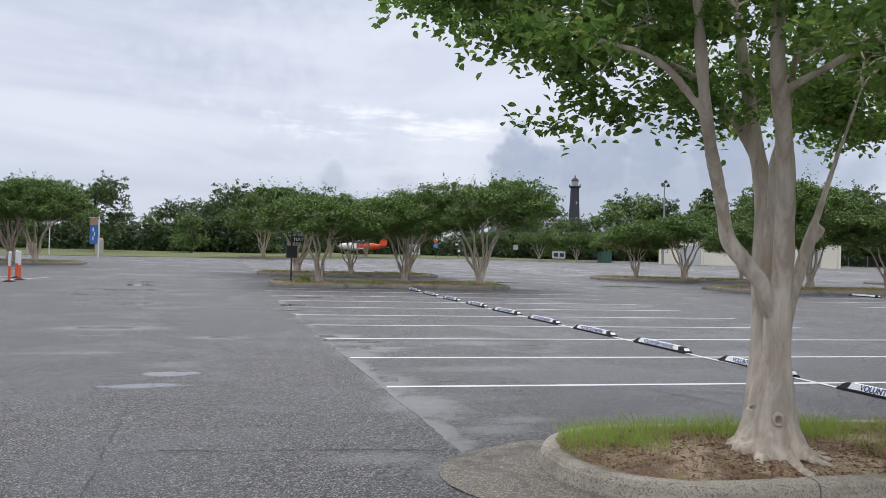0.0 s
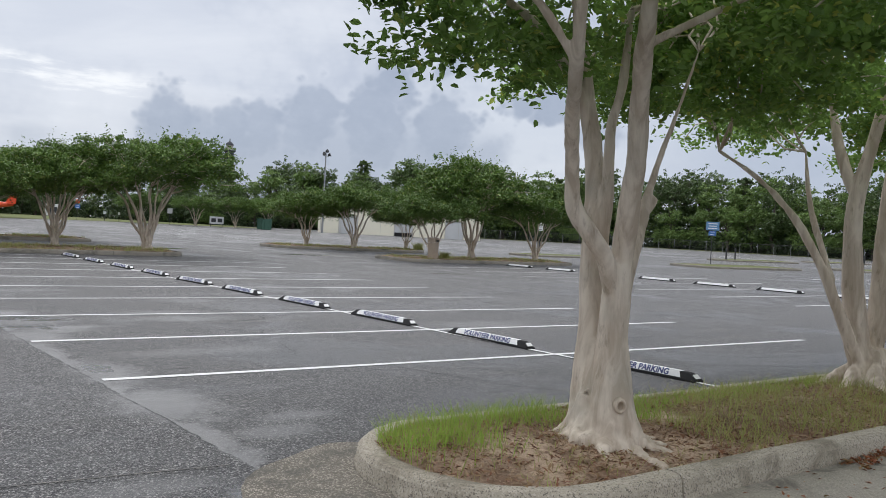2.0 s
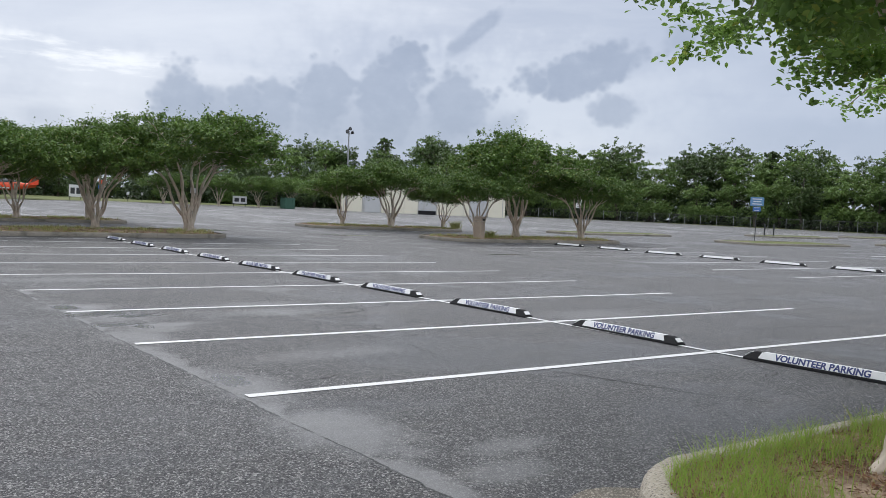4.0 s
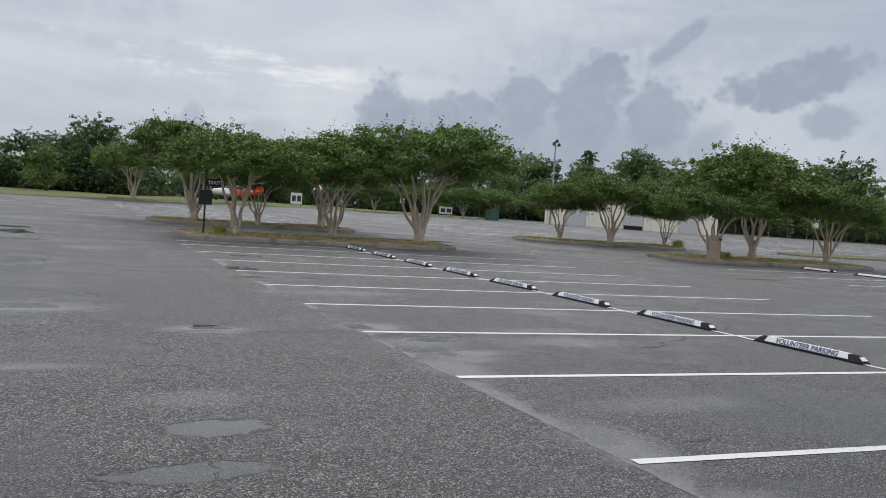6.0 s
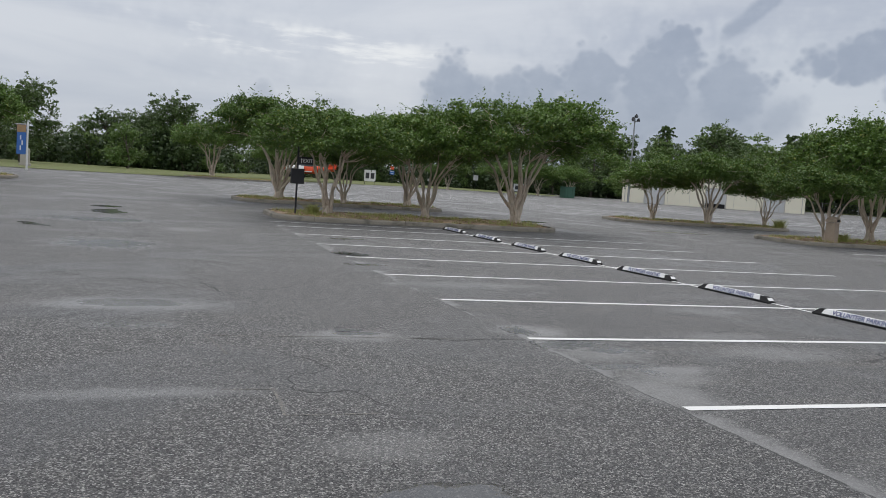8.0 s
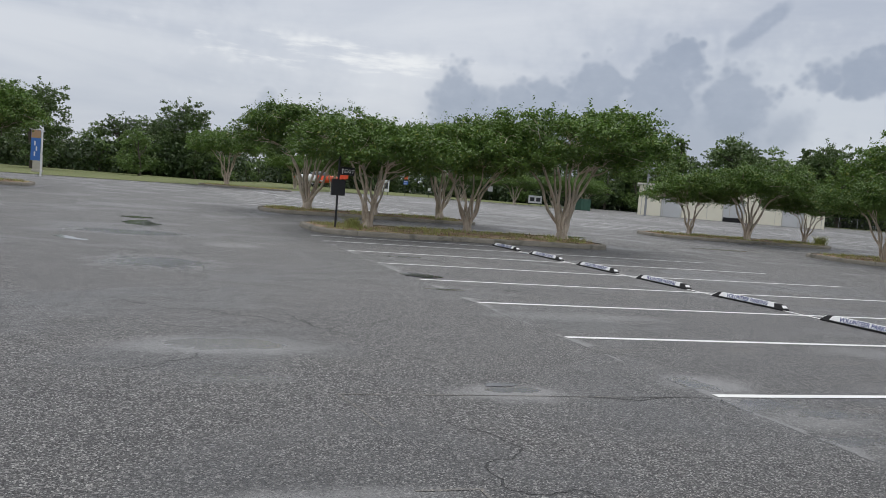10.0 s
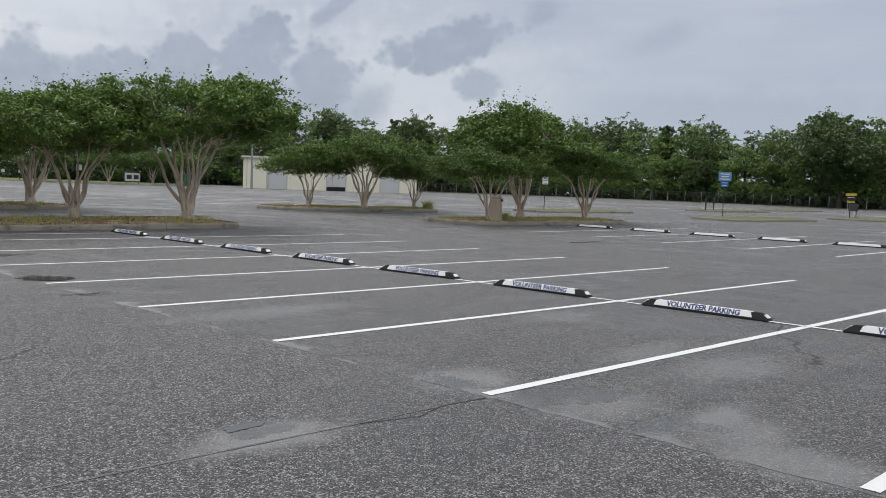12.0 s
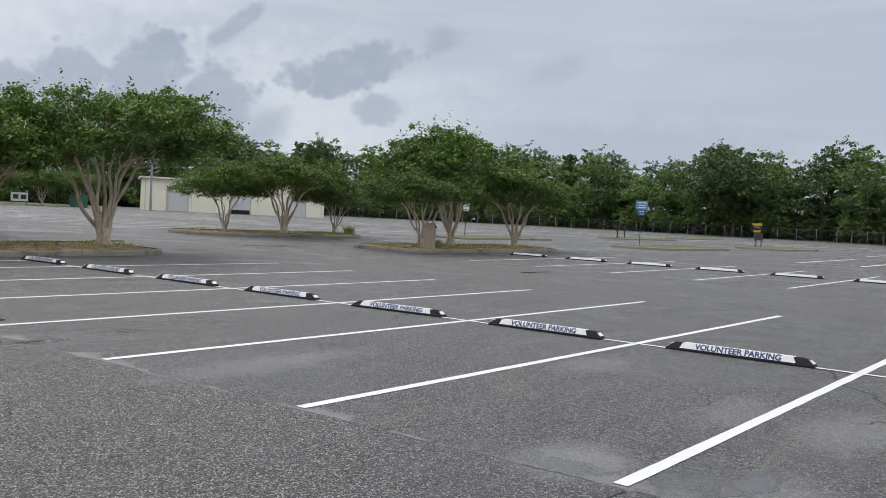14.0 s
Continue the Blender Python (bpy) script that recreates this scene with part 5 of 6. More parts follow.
t2 = tree_thing("crepe_myrtle", ms, 8.35, 5.62, 0.14, 0, 1.0, "many-stemmed crepe myrtle with smooth tan trunks on an island", "trees on the near island")
g = np.random.default_rng(5)
for k, (px, py, pz) in enumerate((S(1.75, 2.95, -0.6), S(1.9, 2.85, -0.5))):
    c = np.array((px, py, pz)) + g.normal(0, 1, (160, 3)) * np.array((0.07, 0.07, 0.10))
    piece("blossom", leaves("blossom", c, 0.035, BLOSSOM, g, 0.9, 0.8, 0.1), t2, "faded pink flower head")
third = [
    stem([(0, 0, -0.1), (0, 0, 0.1), (0.02, 0, 0.5), (0, 0.02, 0.9), (0.0, 0, 1.2)], 0.172, 0.098),
    stem([S(-0.02, 0.9), S(-0.12, 1.4), S(-0.25, 1.9), S(-0.3, 2.5), S(-0.35, 3.2)], 0.066, 0.035),
    stem([S(0.0, 0.9, 0.1), S(0.0, 1.5, 0.2), S(0.02, 2.2, 0.2), S(-0.1, 3.0, 0.2)], 0.053, 0.032),
    stem([S(0.04, 0.9), S(0.2, 1.4), S(0.45, 1.9), S(0.62, 2.4), S(0.95, 3.0)], 0.073, 0.035),
    stem([S(0.45, 1.9), S(0.8, 2.4, 0.1), S(1.2, 2.9, 0.2)], 0.040, 0.021),
    stem([S(0.3, 1.6), S(0.35, 2.2, -0.2), S(0.4, 2.9, -0.3)], 0.036, 0.021),
    stem([S(0.18, 0.0), S(0.2, 0.35), S(0.1, 0.7)], 0.106, 0.070),
]
ms = crepe_meshes(103, 4.7, 2.5, 2.5, 4, 380, 63, 0.085, LEAF_NEAR, explicit=[third[0]] + [(p, list(np.array(q) * np.linspace(1.4, 0.85, len(q)))) for p, q in third[1:6]] + third[6:], spread=0.22, flare=0.4, shoots=16, oval=True, width=0.30)
tree_thing("crepe_myrtle", ms, 11.54, 5.50, 0.14, 0, 1.0, "smaller crepe myrtle with a burred trunk near a kerb end", "trees on the near island")

# middle-distance trees, from five grown shapes
MID = [
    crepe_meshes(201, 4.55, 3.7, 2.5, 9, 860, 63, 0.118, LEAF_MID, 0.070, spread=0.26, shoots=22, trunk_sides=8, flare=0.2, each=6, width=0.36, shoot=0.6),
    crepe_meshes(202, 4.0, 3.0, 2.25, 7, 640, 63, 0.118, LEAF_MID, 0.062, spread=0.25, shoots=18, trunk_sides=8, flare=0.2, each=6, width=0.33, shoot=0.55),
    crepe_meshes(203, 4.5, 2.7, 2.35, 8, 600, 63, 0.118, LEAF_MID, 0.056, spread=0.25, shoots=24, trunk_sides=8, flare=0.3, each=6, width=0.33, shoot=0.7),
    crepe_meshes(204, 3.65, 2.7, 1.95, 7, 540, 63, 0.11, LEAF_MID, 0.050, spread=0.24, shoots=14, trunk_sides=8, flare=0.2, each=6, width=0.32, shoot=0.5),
]
YEL = crepe_meshes(206, 3.1, 1.6, 1.85, 5, 150, 36, 0.10, LEAF_YELLOW, 0.06, spread=0.2, shoots=8, trunk_sides=7)
MID_TREES = (
    ("T3", 11.55, 36.9, 0, 20, 1.06), ("T1", 4.1, 37.0, 1, 75, 0.95), ("T2", 8.2, 38.0, 2, 140, 0.92),
    ("U1", 4.25, 48.6, 0, 200, 1.08), ("U2", 7.2, 47.3, 3, 15, 1.0), ("U3", 10.7, 48.0, 0, 250, 0.98),
    ("V1", 5.2, 95.5, 1, 30, 1.4),
    ("C1", 26.1, 48.8, 3, 60, 0.95), ("C2", 28.3, 46.6, 1, 310, 1.04), ("C3", 32.9, 47.2, 3, 170, 0.88),
    ("D1", 25.6, 35.2, 1, 290, 0.84), ("D2", 29.2, 36.2, 2, 40, 1.22), ("D3", 32.8, 34.8, 1, 120, 0.92),
    ("H1", -13.2, 60.4, 0, 100, 1.22), ("H2", -16.5, 60.0, 1, 10, 1.3), ("H3", -11.6, 59.6, 2, 200, 1.15),
)
for nm, x, y, k, turn, sc in MID_TREES:
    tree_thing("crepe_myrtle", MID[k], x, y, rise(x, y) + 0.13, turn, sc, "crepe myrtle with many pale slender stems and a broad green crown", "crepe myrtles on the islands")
tree_thing("crepe_myrtle", YEL, 23.6, 4.5, rise(23.6, 4.5) + 0.13, 40, 1.0, "small yellowing crepe myrtle on a kerbed island", "crepe myrtles on the islands")
for x, y, k, turn, sc in ((21.0, 118.0, 1, 50, 1.2), (41.0, 122.0, 3, 90, 1.2), (48.0, 119.0, 1, 160, 1.1), (54.0, 118.5, 3, 20, 1.25), (59.5, 119.0, 3, 220, 1.3), (15.0, 112.0, 1, 220, 1.1)):
    tree_thing("crepe_myrtle", MID[k], x, y, rise(x, y), turn, sc, "distant crepe myrtle with pale stems at the lot edge", "crepe myrtles along the far edge")

# ---- woods round the lot ----
WOOD = [
    wood_meshes(301, 12.0, 4.6, 2.0, 330, 20, 0.40, LEAF_FAR, 0.62),
    wood_meshes(302, 10.0, 4.2, 1.2, 300, 20, 0.38, LEAF_FAR, 0.6),
    wood_meshes(303, 13.0, 5.6, 1.5, 380, 20, 0.42, LEAF_OAK, 0.68),
    wood_meshes(304, 8.0, 3.8, 0.5, 280, 20, 0.36, LEAF_FAR, 0.55),
    wood_meshes(305, 11.0, 4.0, 1.0, 300, 20, 0.38, LEAF_OAK, 0.6),
]
BIG_OAK = wood_meshes(321, 14.5, 10.0, 1.5, 900, 18, 0.52, LEAF_OAK, 0.75)
PINE = [wood_meshes(311, 15.0, 3.4, 8.0, 90, 22, 0.5, LEAF_OAK, 0.45, True), wood_meshes(312, 14.0, 3.0, 7.0, 80, 22, 0.5, LEAF_OAK, 0.42, True)]
EDGE = [(-110, 122), (-60, 124), (-20, 128), (8, 130), (18, 158), (44, 154), (60, 140), (82, 136), (100, 132), (116, 126), (134, 108), (140, 80), (141, 56), (136, 36), (124, 18), (104, 8), (84, -8), (74, -34)]


def along(edge, step, gen, back, jit):
    out = []
    for (ax, ay), (bx, by) in zip(edge, edge[1:]):
        L = math.hypot(bx - ax, by - ay)
        nx, ny = (by - ay) / L, -(bx - ax) / L
        # outward is away from the lot
        if nx * (ax - 20) + ny * (ay - 40) < 0:
            nx, ny = -nx, -ny
        k = 0.0
        while k < L:
            f = k / L
            o = back + gen.uniform(-jit, jit)
            out.append((ax + (bx - ax) * f + nx * o + gen.uniform(-1.2, 1.2), ay + (by - ay) * f + ny * o + gen.uniform(-1.2, 1.2)))
            k += step * gen.uniform(0.75, 1.25)
    return out


gen = np.random.default_rng(77)
for row, (back, step, kinds, lo, hi) in enumerate(((1.5, 6.0, (3, 1, 3, 4), 0.75, 1.05), (6.5, 7.0, (0, 1, 2, 4, 0), 0.9, 1.15), (13.0, 9.5, (0, 2, 2, 0), 0.98, 1.25))):
    for x, y in along(EDGE, step, gen, back, 2.0):
        if 62 < x < 102 and y < 129.5:
            continue
        k = kinds[gen.integers(len(kinds))]
        low = 0.58 if x < 25 else (0.60 if x < 71 else (1.0 if x < 100 else 1.1))
        tree_thing("wood_tree", WOOD[k], x, y, rise(x, y) - 0.1, gen.uniform(0, 360), low * gen.uniform(lo, hi), "broad-leaved tree in a dense wood edge", "trees of the wood edge")
for x, y, k, sc in ((150, 62, 0, 1.1), (152, 56, 1, 0.98), (149, 92, 0, 1.0), (134, 128, 1, 1.0), (95, 146, 0, 1.0), (118, 138, 1, 1.05)):
    tree_thing("pine_tree", PINE[k], x, y, rise(x, y) - 0.1, 40 * k + x, sc, "tall thin pine above the wood", "pines above the wood")
for x, y, k, sc, tn in ((-14.5, 116, 2, 0.80, 0), (-26, 118, 2, 0.75, 80), (118, 20.5, 1, 1.0, 40), (-3.0, 121.0, 3, 0.75, 10), (4.0, 136.0, 2, 0.9, 200)):
    tree_thing("oak_tree", WOOD[k], x, y, rise(x, y) - 0.1, tn, sc, "big dark rounded tree beside the lot", "big trees by the lot")


tree_thing("oak_tree", BIG_OAK, 139.5, 56.0, rise(139, 56) - 0.1, 25, 1.0, "very broad dark oak rising over a fence", "big trees by the lot")
tree_thing("oak_tree", BIG_OAK, 113.0, 14.0, rise(113, 14) - 0.1, 140, 0.85, "very broad dark oak at the lot corner", "big trees by the lot")


def undergrowth():
    g = np.random.default_rng(9)
    c = []
    for x, y in along(EDGE, 0.8, g, 3.0, 2.2) + along(EDGE, 0.9, g, 9.0, 3.0) + along(EDGE, 1.0, g, 16.0, 3.0):
        if 64 < x < 98 and y < 129:
            continue
        n = 90
        h = g.uniform(2.2, 4.8)
        p = g.normal(0, 1, (n, 3)) * np.array((1.0, 1.0, 0.0)) + np.array((x, y, 0))
        p[:, 2] = rise(x, y) + g.uniform(0, h, n)
        c.append(p)
    c = np.concatenate(c)
    # this leaf colour already holds the gloom between the trunks
    ob = new("undergrowth", leaves("undergrowth", c, 0.55, LEAF_UNDER_SHADED, g, 0.9, 0.7, 0.2))
    tagged(ob, "dense bushes along the foot of the woods, coloured as in shade", "bushes", kind="stuff")


undergrowth()

# ---- wheel stops ----
def letters(text, height, mat):
    cu = bpy.data.curves.new("lettering", "FONT")
    cu.body, cu.size, cu.align_x, cu.align_y, cu.extrude = text, height, "CENTER", "CENTER", 0.001
    cu.offset = 0.0034
    tmp = bpy.data.objects.new("lettering", cu)
    scene.collection.objects.link(tmp)
    bpy.context.view_layer.update()
    me = bpy.data.meshes.new_from_object(tmp.evaluated_get(bpy.context.evaluated_depsgraph_get()))
    bpy.data.objects.remove(tmp)
    me.materials.clear()
    me.materials.append(mat)
    return me


def stop_profile(bm, y0, y1, lo0, lo1, hi0, hi1, top0, top1):
    """A run of the stop's section: sides sloping in, flat narrow top; ends may be pulled in."""
    W, w, H, z0 = 0.078, 0.034, 0.105, 0.022
    sec = [(-W, 0.0), (-W, z0), (-w, H), (w, H), (W, z0), (W, 0.0)]
    A = [bm.verts.new((x, y0 if z < 0.05 else hi0, z)) for x, z in sec]
    B = [bm.verts.new((x, y1 if z < 0.05 else hi1, z)) for x, z in sec]
    for k in range(5):
        bm.faces.new((A[k], A[k + 1], B[k + 1], B[k]))
    bm.faces.new(A[::-1])
    bm.faces.new(B)
    bmesh.ops.recalc_face_normals(bm, faces=bm.faces[:])
    return bm


def wheel_stop(with_text):
    ob = thing("wheel_stop", 0, 0, 0, "white and black wheel stop lettered VOLUNTEER PARKING" if with_text else "plain white wheel stop with black ends, dulled by wear",
               "wheel stop", "volunteer wheel stops" if with_text else "wheel stops of the second bay", z=0.0)
    bm = stop_profile(bmesh.new(), -0.915, 0.915, 0, 0, -0.80, 0.80, 0, 0)
    bmesh.ops.bevel(bm, geom=[e for e in bm.edges if abs(e.verts[0].co.z - e.verts[1].co.z) < 0.001 and e.verts[0].co.z > 0.09], offset=0.008, segments=2, affect="EDGES")
    part("body", bm, RUBBER, ob, "black rubber body")
    # white panels on the two slopes and the top, set a little proud
    W, w, H, z0 = 0.078, 0.034, 0.105, 0.022
    for sg in (-1, 1):
        bm = bmesh.new()
        n = Vector((sg * (H - z0), 0, W - w)).normalized() * 0.003
        a, b = (0.17 if sg < 0 else 0.1), 0.985
        p0 = Vector((sg * (W + (w - W) * a), 0, z0 + (H - z0) * a))
        p1 = Vector((sg * (W + (w - W) * b), 0, z0 + (H - z0) * b))
        vs = [bm.verts.new(p + n + Vector((0, y, 0))) for p, y in ((p0, -0.70), (p0, 0.73), (p1, 0.70), (p1, -0.66))]
        bm.faces.new(vs if sg > 0 else vs[::-1])
        ext = bmesh.ops.extrude_face_region(bm, geom=bm.faces[:])
        for v in [e for e in ext["geom"] if isinstance(e, bmesh.types.BMVert)]:
            v.co -= n * 1.6
        bmesh.ops.recalc_face_normals(bm, faces=bm.faces[:])
        panel = part("panel", bm, STOP_WHITE, ob, "white face panel")
        if with_text and sg < 0:
            ang = math.degrees(math.atan2(H - z0, W - w))
            mid = (p0 + p1) / 2 + n * 1.5
            piece("lettering", TEXT, panel, "dark blue capital letters VOLUNTEER PARKING", Matrix.Translation(mid) @ pose(0, 0, 0, 0, 0, -90) @ pose(0, 0, 0, ang, 0, 0))
    bm = box(0, 0, H + 0.001, 2 * w - 0.006, 1.36, 0.004, 0.0)
    part("top_panel", bm, STOP_WHITE, ob, "white top strip")
    for sg in (-1, 1):
        bm = bmesh.new()
        ang = [(-0.045, 0.845, 0.085), (0.045, 0.845, 0.085), (0.05, 0.895, 0.045), (-0.05, 0.895, 0.045)]
        vs = [bm.verts.new((x, sg * (y + 0.006), z + 0.004)) for x, y, z in ang]
        bm.faces.new(vs)
        ext = bmesh.ops.extrude_face_region(bm, geom=bm.faces[:])
        for v in [e for e in ext["geom"] if isinstance(e, bmesh.types.BMVert)]:
            v.co += Vector((0, -sg * 0.006, -0.006))
        bmesh.ops.recalc_face_normals(bm, faces=bm.faces[:])
        part("end_patch", bm, STOP_WHITE, ob, "white end marking")
    return ob


TEXT = letters("VOLUNTEER PARKING", 0.105, INK)
first = wheel_stop(True)
jig = np.random.default_rng(3)
spots = [(7.38, 7.16 + 2.74 * n + 0.915) for n in range(10)]
first.matrix_basis = pose(*spots[0], rise(*spots[0]), 0, 0, 0.6)
for x, y in spots[1:]:
    copy_thing(first, pose(x + jig.normal(0, 0.015), y, rise(x, y), 0, 0, jig.normal(0, 0.7)))
blank = wheel_stop(False)
spots = [(28.1, 30.36 - 2.74 * n + 0.915) for n in range(10)]
blank.matrix_basis = pose(*spots[0], rise(*spots[0]), 0, 0, -0.5)
for x, y in spots[1:]:
    copy_thing(blank, pose(x + jig.normal(0, 0.02), y, rise(x, y), 0, 0, jig.normal(0, 0.8)))

# ---- puddles and wet hollows ----
for k, (x, y, rx, ry, tn) in enumerate(((-3.2, 34.6, 0.55, 0.9, 0), (-3.3, 37.2, 0.45, 0.5, 10), (-4.7, 28.6, 0.22, 0.5, 30),
                                       (-0.42, 15.72, 0.13, 0.07, 0), (1.75, 24.0, 0.35, 0.25, 0), (20.2, 38.4, 1.7, 0.28, -8), (14.6, 41.5, 0.7, 0.4, 0), (7.6, 31.0, 0.5, 0.2, 0), (19.0, 25.8, 0.9, 0.08, -6))):
    blot("puddle", x, y, rx, ry, WATER, 300 + k, 0.0075 if x > 1 else 0.004, tn, "shallow rain puddle on asphalt mirroring the sky", "puddle", rough=0.5)

# edges of old asphalt patches
for k, (a, b, w) in enumerate((((-1.9, 15.47), (0.95, 15.25), 0.035), ((-1.9, 15.47), (-1.78, 14.6), 0.03), ((-1.95, 13.42), (-1.56, 13.4), 0.035), ((-1.57, 13.4), (-1.60, 12.7), 0.05), ((-1.6, 12.71), (-0.95, 12.68), 0.035),
                              ((-1.0, 6.95), (1.3, 6.62), 0.03), ((-2.6, 26.8), (-1.0, 26.7), 0.04), ((-1.2, 26.7), (-1.25, 31.0), 0.05), ((-4.6, 26.6), (-2.6, 26.8), 0.04))):
    strip("patch_seam", a, b, 0.6 * w, SEAM, 0.003, "pale worn edge of an old asphalt patch", "asphalt seam", "patch seams", "structure", 0.5, 40 + k)

TAR = plain("crack_dark", (0.016, 0.016, 0.016), 0.6, 0, 0.2, 20.0)
for k, pts in enumerate(([(4.55, 9.5), (4.74, 9.2), (4.82, 8.85), (4.97, 8.49), (5.02, 8.2), (5.26, 7.74), (5.5, 7.35)], [(17.0, 19.35), (17.5, 19.0), (18.1, 19.1), (18.8, 18.85)], [(17.4, 32.9), (18.3, 32.6), (19.1, 32.67), (20.3, 32.3), (21.0, 32.35)],
                         [(0.2, 15.3), (0.62, 15.16), (0.95, 15.26), (1.38, 15.2)], [(6.9, 7.05), (7.6, 7.1), (8.3, 7.0), (9.3, 7.08)])):
    for n, (a, b) in enumerate(zip(pts, pts[1:])):
        strip("asphalt_crack", a, b, 0.013, TAR, 0.0035, "thin dark open crack in asphalt", "crack", "cracks in the asphalt", "structure", 0.7, 900 + 10 * k + n)

# ---- exit sign ----
def exit_sign(x, y):
    ob = thing("exit_sign", x, y, 8, "black EXIT sign with arrow on a thin black post", "sign", z=rise(x, y))
    part("post", lathe([(0.035, 0), (0.035, 2.45), (0.03, 2.46)], 10), BLACK, ob)
    part("box", box(0, -0.02, 1.44, 0.46, 0.10, 0.52, 0.012), BLACK, ob, "square black notice box")
    plate = part("plate", box(0.27, -0.05, 1.98, 0.50, 0.03, 0.26, 0.006), BLACK, ob, "small black sign plate")
    piece("lettering", letters("EXIT", 0.17, WHITE), plate, "white letters EXIT", pose(0.33, -0.068, 1.975, 90, 0, 0))
    bm = prism([(0.085, 1.89), (0.115, 1.89), (0.115, 2.0), (0.145, 2.0), (0.10, 2.07), (0.055, 2.0), (0.085, 2.0)], 0.004, None, Matrix.Translation((0, -0.068, 0)))
    bmesh.ops.recalc_face_normals(bm, faces=bm.faces[:])
    part("arrow", bm, WHITE, plate, "white arrow pointing up")
    return ob


exit_sign(2.75, 36.0)


# ---- delineator posts ----
def delineator(x, y, tilt):
    ob = thing("delineator_post", x, y, 0, "orange and white plastic delineator post on a black foot", "traffic post", "delineator posts")
    ob.matrix_basis = pose(x, y, rise(x, y), tilt, tilt * 0.6, 0)
    part("foot", lathe([(0.20, 0), (0.20, 0.02), (0.15, 0.05), (0.07, 0.07)], 14), RUBBER, ob, "black rubber foot")
    part("lower_tube", lathe([(0.055, 0.06), (0.055, 0.62), (0.05, 0.63)], 12), ORANGE, ob, "orange plastic tube")
    part("upper_sleeve", lathe([(0.057, 0.62), (0.057, 1.12), (0.05, 1.16), (0.03, 1.18)], 12), WHITE, ob, "white reflective sleeve")
    return ob


for x, y, tl in ((-8.05, 35.4, 2), (-8.0, 37.0, -1), (-8.5, 38.9, 1), (-9.2, 34.3, -2)):
    delineator(x, y, tl)


# ---- bin on the island ----
def tan_bin(x, y):
    ob = thing("litter_bin", x, y, 20, "tan square litter bin with a domed lid", "bin", z=rise(x, y) + 0.13)
    part("body", box(0, 0, 0.42, 0.40, 0.40, 0.84, 0.03), TAN_BIN, ob)
    bm = box(0, 0, 0.92, 0.46, 0.46, 0.12, 0.03)
    box(0, 0, 1.03, 0.40, 0.40, 0.12, 0.05, bm)
    part("lid", bm, TAN_BIN, ob, "flared lid")
    part("opening", box(0, -0.232, 0.93, 0.24, 0.01, 0.08, 0.003), BLACK, ob, "dark slot")
    return ob


tan_bin(25.0, 34.3)


# ---- posts with plates ----
def post_sign(x, y, h, plates, label, turn=0.0, post=STEEL_DARK, radius=0.03, z=None):
    ob = thing("post_sign", x, y, turn, label, "sign", "signs about the lot", z=z)
    part("post", lathe([(radius, 0), (radius, h), (radius * 0.8, h + 0.01)], 8), post, ob)
    for cz, w, hh, mat, bars in plates:
        pl = part("plate", box(0, -radius - 0.012, cz, w, 0.016, hh, 0.004), mat, ob)
        for k in range(bars):
            part("lettering", box(0, -radius - 0.022, cz + hh * (0.28 - 0.56 * k / max(1, bars - 1)), w * (0.7 - 0.12 * (k % 2)), 0.004, hh * 0.10), WHITE if mat not in (WHITE, AMBER) else BLACK, pl, "line of small lettering")
    return ob


post_sign(52.6, 36.4, 3.1, ((2.78, 0.95, 0.62, BLUE_PALE, 3), (2.25, 0.55, 0.34, BLUE, 2)), "faded blue parking sign with a smaller plate below", -40, z=rise(52.6, 36.4) + 0.1)
post_sign(44.2, 45.6, 2.55, ((2.35, 0.45, 0.30, WHITE, 2), (1.98, 0.40, 0.36, WHITE, 2)), "two small white plates on a dark post", -40, z=rise(44.2, 45.6) + 0.1)
post_sign(65.0, 31.8, 1.95, ((1.85, 0.75, 0.20, AMBER, 1), (1.55, 0.70, 0.28, BLACK, 1), (1.3, 0.55, 0.16, AMBER, 1)), "yellow and black sign on a dark post", -60, z=rise(65.0, 31.8) + 0.1)
post_sign(32.5, 122.5, 2.9, ((2.6, 0.5, 0.5, ORANGE, 0), (1.9, 0.7, 0.55, BLUE, 2)), "red-topped blue sign at the lot edge", 0)
post_sign(44.5, 120.0, 2.4, ((2.0, 0.75, 0.75, WHITE, 0),), "pale round-cornered sign at the lot edge", 0)
post_sign(36.8, 124.5, 1.4, ((1.2, 0.4, 0.4, WHITE, 0),), "small white marker post", 0)
post_sign(38.8, 124.5, 1.4, ((1.2, 0.3, 0.4, WHITE, 0),), "small white marker post", 0)
post_sign(-15.4, 87.0, 3.2, ((2.95, 0.5, 0.34, WHITE, 0),), "thin pale post with a small white plate on the verge", 0, WHITE, 0.05)


def low_board(x, y, w, h, label, turn=0):
    ob = thing("notice_board", x, y, turn, label, "sign", "signs about the lot")
    for sg in (-1, 1):
        part("leg", box(sg * w * 0.42, 0, 0.25, 0.07, 0.07, 0.55, 0.01), STEEL_DARK, ob)
    bd = part("board", box(0, 0, 0.45 + h / 2, w, 0.06, h, 0.01), WHITE, ob)
    for k in range(2):
        part("lettering", box((k - 0.5) * w * 0.45, -0.035, 0.45 + h / 2, w * 0.32, 0.004, h * 0.5, 0), STEEL_DARK, bd, "dark block of lettering")
    return ob


low_board(50.8, 118.0, 2.4, 1.1, "low white notice board at the lot edge", 10)
low_board(29.0, 121.5, 1.7, 1.6, "tall white notice board at the lot edge", 5)


